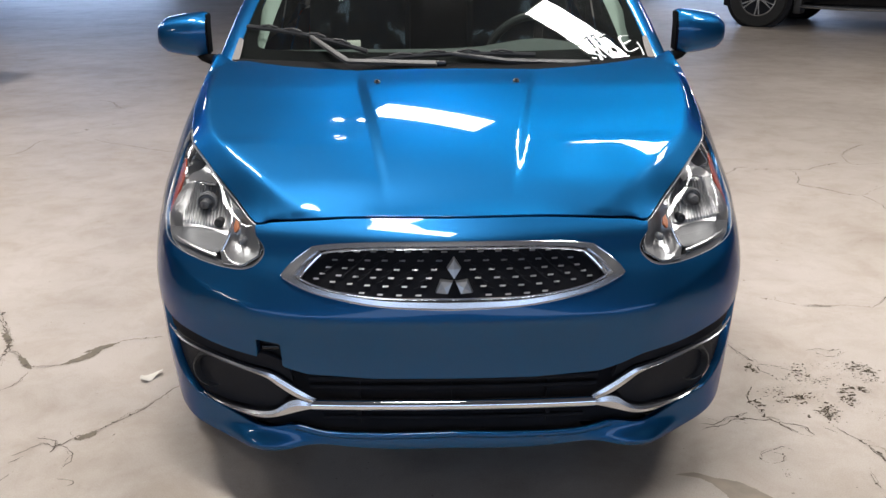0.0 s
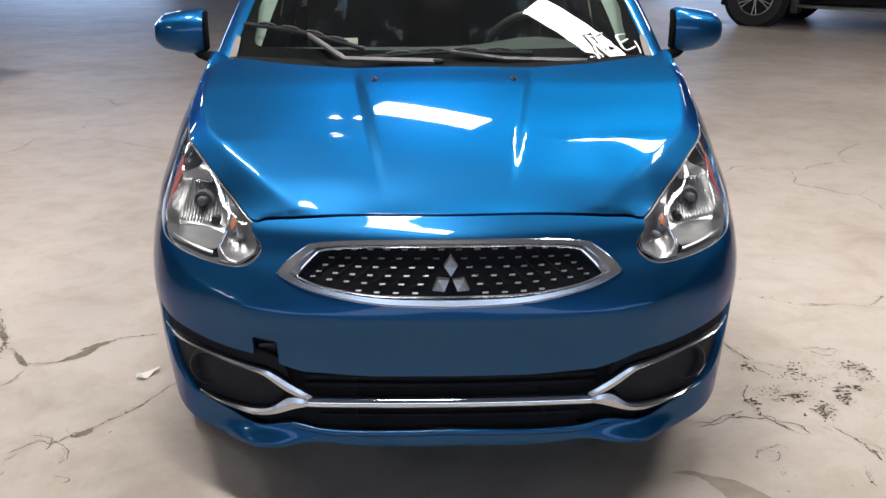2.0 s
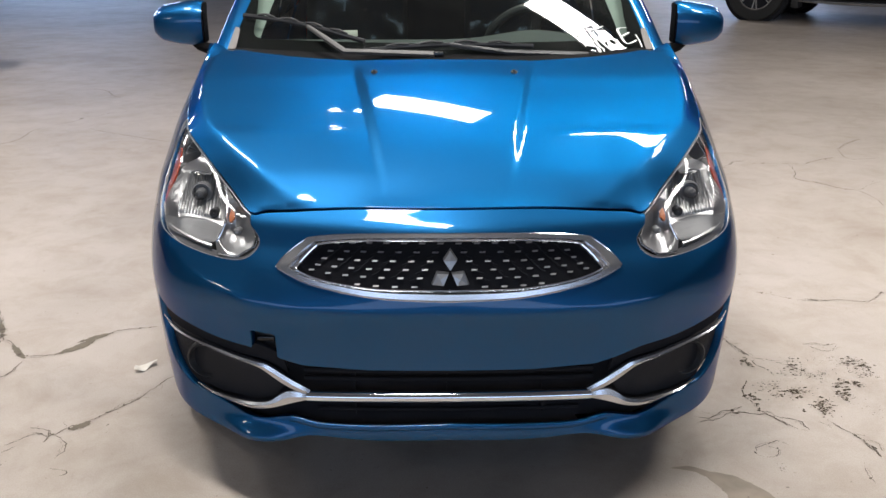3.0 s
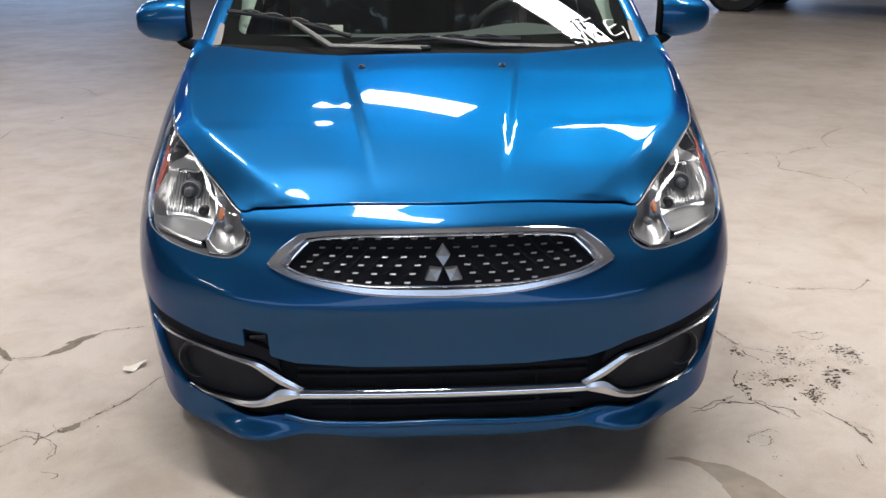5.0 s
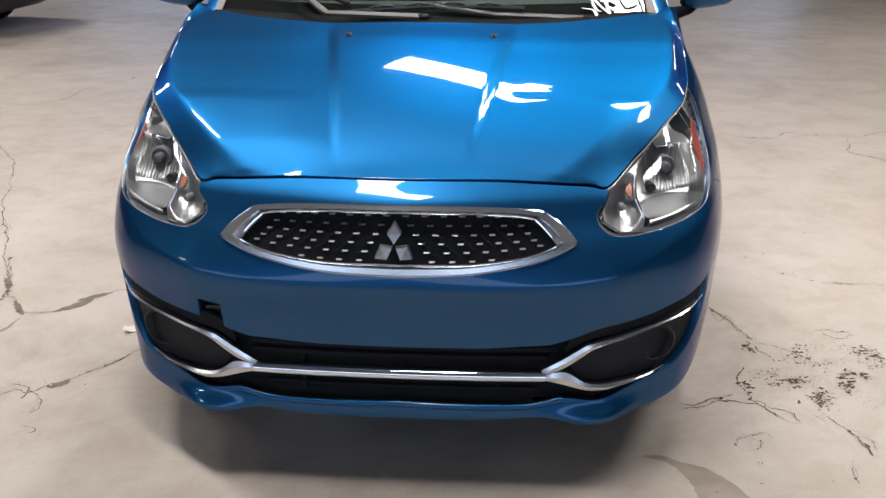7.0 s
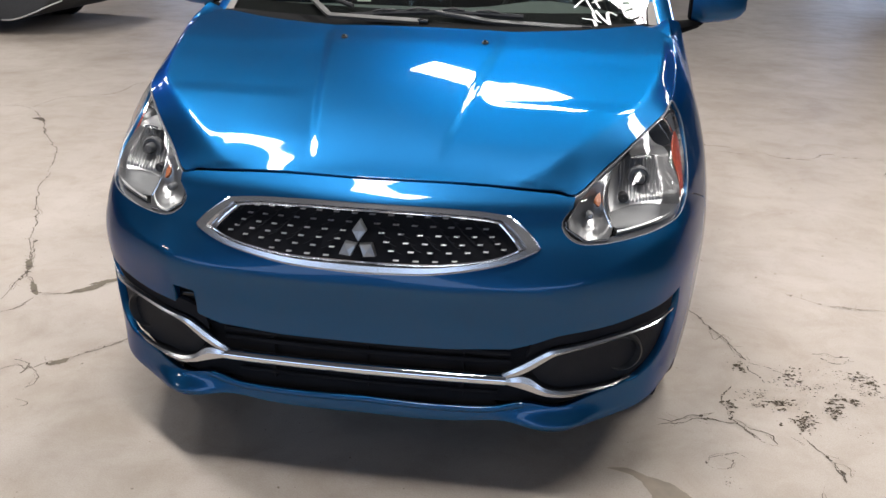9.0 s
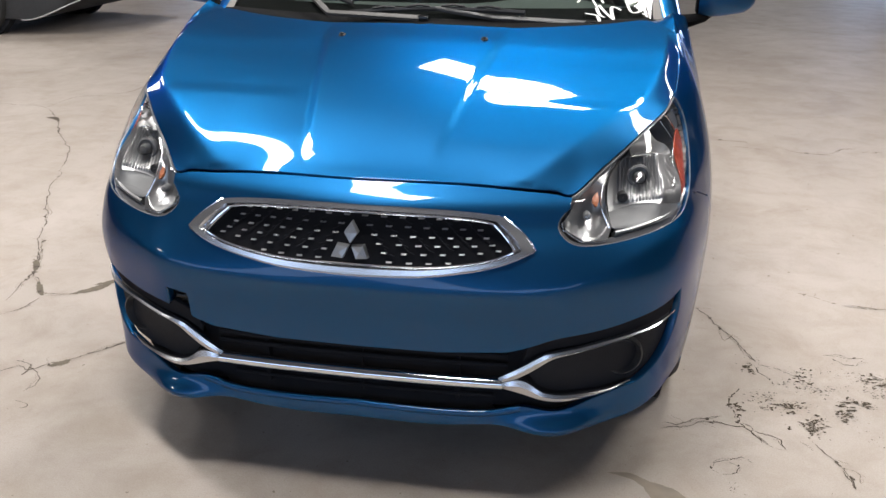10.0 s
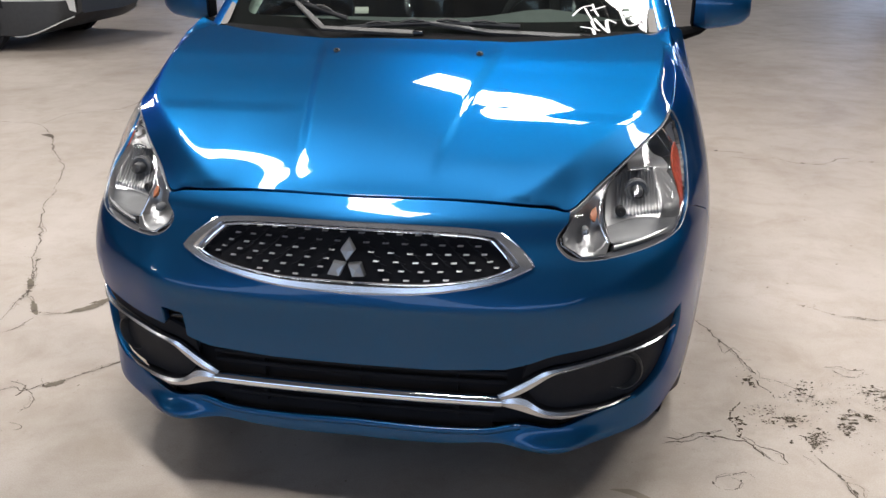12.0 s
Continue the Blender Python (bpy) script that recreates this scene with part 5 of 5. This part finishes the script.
crack(((3.06, 6.19), (2.84, 6.04), (2.68, 5.76), (2.67, 5.61), (2.89, 5.63)), 0.0050, M_FAINT, 39, 0.10)
crack(((1.291, 3.373), (1.378, 3.323), (1.453, 3.281), (1.616, 3.289), (1.707, 3.263)), 0.0040, M_FAINT, 40, 0.20)
crack(((1.707, 3.263), (1.761, 3.315), (1.811, 3.379)), 0.0035, M_CRACK, 41, 0.10)
crack(((1.172, 2.138), (1.155, 2.091), (1.156, 2.038)), 0.0022, M_CRACK, 42, 0.20)
crack(((-1.787, 3.299), (-1.713, 3.171), (-1.657, 3.067), (-1.615, 2.983), (-1.604, 2.922)), 0.0040, M_CRACK, 43, 0.00)
crack(((-1.6, 2.945), (-1.559, 2.921), (-1.509, 2.852), (-1.468, 2.807)), 0.0040, M_CRACK, 44, 0.00)
crack(((-1.513, 2.606), (-1.49, 2.636), (-1.464, 2.683), (-1.455, 2.773)), 0.0036, M_CRACK, 45, 0.00)
crack(((-1.47, 2.807), (-1.422, 2.811), (-1.37, 2.818)), 0.0034, M_CRACK, 46, 0.05)
crack(((-1.242, 2.975), (-1.193, 3.018), (-1.145, 3.032), (-1.068, 3.055)), 0.0026, M_CRACK, 47, 0.20)
crack(((-1.275, 2.239), (-1.249, 2.272), (-1.203, 2.302), (-1.169, 2.292), (-1.131, 2.332), (-1.105, 2.354)), 0.0036, M_CRACK, 48, 0.00)
crack(((-1.105, 2.354), (-1.042, 2.418), (-0.98, 2.497), (-0.936, 2.595), (-0.904, 2.66)), 0.0030, M_CRACK, 49, 0.00)
crack(((-1.241, 2.337), (-1.206, 2.33), (-1.172, 2.295), (-1.171, 2.255)), 0.0030, M_CRACK, 50, 0.00)
crack(((-1.169, 2.292), (-1.13, 2.276), (-1.1, 2.236), (-1.094, 2.201), (-1.101, 2.178)), 0.0026, M_CRACK, 51, 0.00)
crack(((-1.098, 2.123), (-1.065, 2.117), (-1.045, 2.1), (-1.06, 2.085)), 0.0030, M_CRACK, 52, 0.10)
crack(((-1.254, 2.088), (-1.251, 2.115), (-1.242, 2.147)), 0.0030, M_CRACK, 53, 0.10)
crack(((-1.27, 2.201), (-1.24, 2.233)), 0.0026, M_CRACK, 54, 0.10)
crack(((-3.03, 6), (-2.95, 6.08), (-2.93, 6.26), (-2.94, 6.48), (-2.91, 6.54)), 0.0060, M_FAINT, 55, 0.10)
crack(((-2.88, 6.65), (-2.81, 6.73), (-2.76, 6.81), (-2.75, 6.9)), 0.0060, M_CRACK, 56, 0.20)
crack(((-2.69, 6.96), (-2.61, 7.09), (-2.49, 7.16)), 0.0040, M_FAINT, 57, 0.20)
crack(((-3.13, 8.21), (-3.01, 8.14), (-2.83, 7.85), (-2.73, 7.77)), 0.0080, M_FAINT, 58, 0.10)
crack(((-2.61, 6.55), (-2.39, 6.39), (-2.14, 6.25), (-1.97, 6.14), (-1.85, 6.1)), 0.0050, M_FAINT, 59, 0.10)
crack(((-3.71, 5.56), (-3.57, 5.55), (-3.44, 5.55), (-3.31, 5.54), (-3.19, 5.48)), 0.0050, M_FAINT, 60, 0.10)
crack(((-3.19, 5.48), (-2.89, 5.12), (-2.72, 4.88), (-2.57, 4.71), (-2.45, 4.55), (-2.38, 4.39), (-2.32, 4.25)), 0.0052, M_CRACK, 61, 0.05)
crack(((-2.32, 4.25), (-2.24, 4.11), (-2.207, 3.993), (-2.131, 3.855), (-1.971, 3.598), (-1.88, 3.431)), 0.0048, M_CRACK, 62, 0.05)
crack(((-1.88, 3.431), (-1.831, 3.337), (-1.758, 3.221), (-1.657, 3.059), (-1.589, 2.933)), 0.0044, M_CRACK, 63, 0.03)
crack(((-1.589, 2.933), (-1.601, 2.904), (-1.584, 2.83), (-1.558, 2.727)), 0.0034, M_CRACK, 64, 0.10)
crack(((-3.24, 5.53), (-3.24, 5.71), (-3.23, 5.83), (-3.04, 5.96)), 0.0040, M_FAINT, 65, 0.20)

# spalled places, stains and pits
rnd = random.Random(3)


def spall(points, seed, mat, label):
    """A shallow broken place with a ragged rim."""
    r = random.Random(seed)
    bm = bmesh.new()
    ring = curve([*points, points[0]], 46)[:-1]
    bm.faces.new([bm.verts.new((x + r.gauss(0, .0022), y + r.gauss(0, .0022), .0014)) for x, y in ring])
    return part("spall", bm, mat, floor, label)


spall([(-1.368, 2.812), (-1.322, 2.880), (-1.262, 2.940), (-1.271, 2.883), (-1.323, 2.835)], 1, M_SPALL, "brown spalled place along a crack")
spall([(-1.320, 2.912), (-1.280, 2.962), (-1.215, 2.995), (-1.236, 2.962)], 2, M_SPALL, "brown spalled place along a crack")
spall([(-1.126, 2.322), (-1.108, 2.354), (-1.072, 2.372), (-1.086, 2.335)], 3, M_SPALL, "brown spalled place along a crack")
spall([(-1.542, 2.897), (-1.499, 2.862), (-1.452, 2.786), (-1.502, 2.828)], 4, M_SPALL, "brown spalled place along a crack")
spall([(-1.692, 3.098), (-1.652, 3.067), (-1.618, 2.993), (-1.662, 3.038)], 5, M_SPALL, "brown spalled place along a crack")
spall([(-3.07, 5.26), (-3.02, 5.285), (-2.96, 5.235), (-2.93, 5.19), (-2.965, 5.205), (-3.00, 5.225)], 6, M_PIT, "dark broken place along a crack")
bm = bmesh.new()
ring = curve([(.616, 2.109), (.666, 2.121), (.715, 2.101), (.784, 2.073), (.83, 2.026), (.875, 1.95), (.90, 1.88), (.80, 1.86), (.745, 1.93), (.722, 2.038), (.68, 2.092), (.616, 2.109)], 60)[:-1]
bm.faces.new([bm.verts.new((x + rnd.gauss(0, .002), y + rnd.gauss(0, .002), .0014)) for x, y in ring])
part("floor_stain", bm, M_STAIN, floor, "brown stain on the concrete")
PIT_FIELDS = (
    (1.184, 2.704, 0.042, 0.056, 40, 0.01),
    (1.133, 2.525, 0.044, 0.043, 46, 0.01),
    (1.188, 2.438, 0.038, 0.047, 60, 0.01),
    (1.273, 2.545, 0.026, 0.058, 40, 0.011),
    (1.044, 2.557, 0.041, 0.037, 34, 0.008),
    (0.989, 2.502, 0.014, 0.028, 16, 0.01),
    (1.414, 2.7, 0.054, 0.057, 50, 0.009),
    (1.336, 2.62, 0.030, 0.038, 26, 0.011),
    (1.231, 2.63, 0.041, 0.046, 26, 0.006),
    (1.035, 2.766, 0.006, 0.013, 8, 0.012),
    (1.057, 2.749, 0.011, 0.030, 16, 0.009),
    (1.013, 2.724, 0.006, 0.008, 5, 0.007),
    (1.11, 2.412, 0.005, 0.007, 6, 0.008),
    (1.297, 2.744, 0.097, 0.082, 40, 0.005),
)
MORE_PITS = (
    (1.312, 2.478, 0.043, 0.083, 22, 0.005),
    (0.94, 2.114, 0.022, 0.037, 10, 0.004),
    (1.425, 2.733, 0.024, 0.042, 26, 0.01),
    (0.984, 2.487, 0.012, 0.012, 12, 0.008),
    (1.092, 2.8, 0.059, 0.035, 14, 0.004),
)
bm = bmesh.new()
for cx, cy, sx_, sy_, n, big in PIT_FIELDS + MORE_PITS:
    seats = [(cx + rnd.uniform(-1, 1) * sx_, cy + rnd.uniform(-1, 1) * sy_) for _ in range(max(2, n // 6))]
    for _ in range(int(n * 2.6)):
        hx, hy = rnd.choice(seats)
        blotch_into(bm, rnd.gauss(hx, sx_ * .38), rnd.gauss(hy, sy_ * .30), big * rnd.choice((.06, .08, .11, .14, .18, .24, .34)), rnd, rnd.uniform(1, 2.2), rnd.uniform(-.7, 1.1), 10, .0016, .7)
tagged(part("pits", bm, M_PIT, floor, "cluster of dark pits in the concrete"), kind="stuff")
bm = bmesh.new()
for _ in range(110):
    blotch_into(bm, rnd.uniform(-3.2, 3.2), rnd.uniform(1.6, 6.5), rnd.uniform(.001, .0042), rnd, 1.5, rnd.uniform(0, 3), 7, .0013)
tagged(part("specks", bm, M_FAINT, floor, "scattered dark specks on the concrete"), kind="stuff")

# torn scrap of paper
bm = bmesh.new()
rows = []
for u in np.linspace(0, 1, 9):
    rows.append([(-.035 + .075 * u + .008 * v, -.022 + .046 * v + .020 * u - .012 * math.sin(u * 5), .002 + .012 * abs(u - .45) * 2 * (1 - .3 * v) + .003 * math.sin(9 * u + 4 * v)) for v in np.linspace(0, 1, 6) * (.55 + .45 * math.sin(math.pi * min(1, u + .2)))])
grid_into(bm, rows)
scrap = new("paper_scrap")
part("sheet", bm, M_PAPER, scrap)
scrap.matrix_basis = pose(-1.015, 2.715, .001, 0, 0, 20)
tagged(scrap, "torn curled scrap of pale paper on the concrete", "paper")


# ---- other parked vehicles ----
def parked_vehicle(name, paint, L, W, clear, belt_z, top_z, r_wheel, axle_f, axle_r, boards):
    """A plain closed vehicle, nose at y = 0, tail at y = L."""
    root = new(name)
    plan = spline((0, .03 * L, .10 * L, .3 * L, .8 * L, .97 * L, L), (.70, .84, .95, 1, 1, .93, .80))
    deck = spline((0, .04 * L, .24 * L, .30 * L, .8 * L, L), (.62, .80, .93, 1, 1, .96))
    bm = bmesh.new()
    rows = []
    for y in np.linspace(0, L, 34):
        w, zb = W / 2 * float(plan(y)), belt_z * float(deck(y))
        up = .10 * max(0, 1 - y / (.14 * L)) + .06 * max(0, 1 - (L - y) / (.12 * L))
        half = [(0, clear + up), (w * .80, clear + up), (w * .95, clear + .05 + up), (w, clear + .20 + up), (w, zb * .62), (w * .985, zb * .85), (w * .93, zb), (w * .55, zb + .03), (0, zb + .04)]
        rows.append([(x, y, z) for x, z in half] + [(-x, y, z) for x, z in reversed(half[1:-1])])
    vs = grid_into(bm, rows, True)
    bm.faces.new(vs[0])
    bm.faces.new(list(reversed(vs[-1])))
    part("body", bm, paint, root, angle=40)
    bm = bmesh.new()
    rows = []
    for y, w, z in ((.26 * L, .80, belt_z), (.40 * L, .70, top_z - .06), (.50 * L, .70, top_z), (.80 * L, .70, top_z - .02), (.93 * L, .72, belt_z + .1)):
        rows.append([(W / 2 * .92, y if z > belt_z + .2 else y, belt_z), (W / 2 * w * .98, y, max(z - .03, belt_z)), (W / 2 * w * .8, y, z + .01), (-W / 2 * w * .8, y, z + .01), (-W / 2 * w * .98, y, max(z - .03, belt_z)), (-W / 2 * .92, y, belt_z)])
    grid_into(bm, rows)
    part("greenhouse", bm, M_TINT, root, "dark tinted windows")
    bm = bmesh.new()
    grid_into(bm, [[(u * W / 2 * .66, y, top_z + .022 - .02 * abs(u)) for u in (-1, -.5, 0, .5, 1)] for y in np.linspace(.41 * L, .82 * L, 6)])
    part("roof", bm, paint, root)
    bm = bmesh.new()
    box_into(bm, (W * .86, L * .86, .12), (0, L * .5, clear + .02), .03)
    part("underbody", bm, M_DARK, root)
    for g in (-1, 1):
        for y in (axle_f, axle_r):
            bm = bmesh.new()
            lathe_into(bm, ((.02, .012), (r_wheel * 1.16, .012), (r_wheel * 1.16, -.10)), 36, pose(g * W / 2 * .985, y, r_wheel + .02, 0, 90 * g, 0))
            part("wheel_arch", bm, M_DARK, root)
            wheel_parts(root, (g * (W / 2 - .06), y, r_wheel), g, r_wheel, .24, r_wheel * .62, 6)
            if boards:
                bm = bmesh.new()
                box_into(bm, (.24, .12, .30), (g * (W / 2 - .12), y + r_wheel * 1.15 + .08, .38), .02)
                part("mud_flap", bm, M_BLACK, root, "black mud flap")
        if boards:
            bm = bmesh.new()
            tube_into(bm, curve([(g * W / 2 * .98, axle_f + r_wheel * 1.45, .35), (g * (W / 2 + .06), axle_f + r_wheel * 1.45 + .15, .35), (g * (W / 2 + .06), axle_r - r_wheel * 1.45 - .15, .35), (g * W / 2 * .98, axle_r - r_wheel * 1.45, .35)], 24), .045, 8, .6)
            part("running_board", bm, M_ALLOY, root, "silver running board")
        bm = bmesh.new()
        box_into(bm, (.30, .06, .14), (g * W * .33, .06, belt_z * .62), .025)
        part("headlight", bm, M_LAMPGREY, root)
    return root


suv = parked_vehicle("parked_suv", M_DARKPAINT, 5.2, 1.98, .34, 1.12, 1.85, .46, 1.0, 4.1, True)
axle, wide = 1.0, .99
go = math.atan2(-.62, .785)
# local +y runs along (cos go, sin go); the near side is local -x or +x
spin = go - math.pi / 2
side = Vector((math.cos(spin), math.sin(spin)))
along = Vector((-math.sin(spin), math.cos(spin)))
near = -1 if Vector((-1 * side.x, -1 * side.y)).y < 0 else 1
at = Vector((5.2, 14.75)) - along * axle - side * near * (wide - .06)
suv.matrix_basis = pose(at.x, at.y, 0, 0, 0, math.degrees(spin))
tagged(suv, "black parked sport utility vehicle with silver wheels", "car")

white = parked_vehicle("parked_white_car", M_WHITEPAINT, 4.5, 1.80, .30, .98, 1.48, .33, 1.0, 3.5, False)
bm = bmesh.new()
rows, under = [], []
for y in np.linspace(-.03, .78, 15):
    w = .92 * float(spline((0, .06, .16, .45, .78), (.62, .78, .88, .97, 1.0))(max(0, y)))
    low = .155 + .21 * (1 - min(1, max(0, y + .03) / .50)) ** 1.4
    rows.append([(-w * .97, y, .50), (-w, y, max(low + .02, .36)), (-w, y, low + .015), (-w * .95, y, low), (0, y - .10 * max(0, 1 - y / .5), low), (w * .95, y, low), (w, y, low + .015), (w, y, max(low + .02, .36)), (w * .97, y, .50)])
    under.append((w * .985, y - .002, low + .004))
vs = grid_into(bm, rows)
bm.faces.new(list(vs[0]))
part("lower_bumper", bm, M_BLACK, white, "black lower bumper", angle=40)
# the highlight along the lip's edge, put in as a white tube
for g in (-1, 1):
    bm = bmesh.new()
    tube_into(bm, [(g * x, y, z) for x, y, z in under[1:11]], .007, 6)
    part("lip_highlight", bm, M_WHITEPAINT, white, "highlight on the lip's edge, built as a thin white tube")
white.matrix_basis = pose(-4.80, 9.22, 0, 0, 0, 90)
tagged(white, "white parked saloon car with dark lower trim", "car")
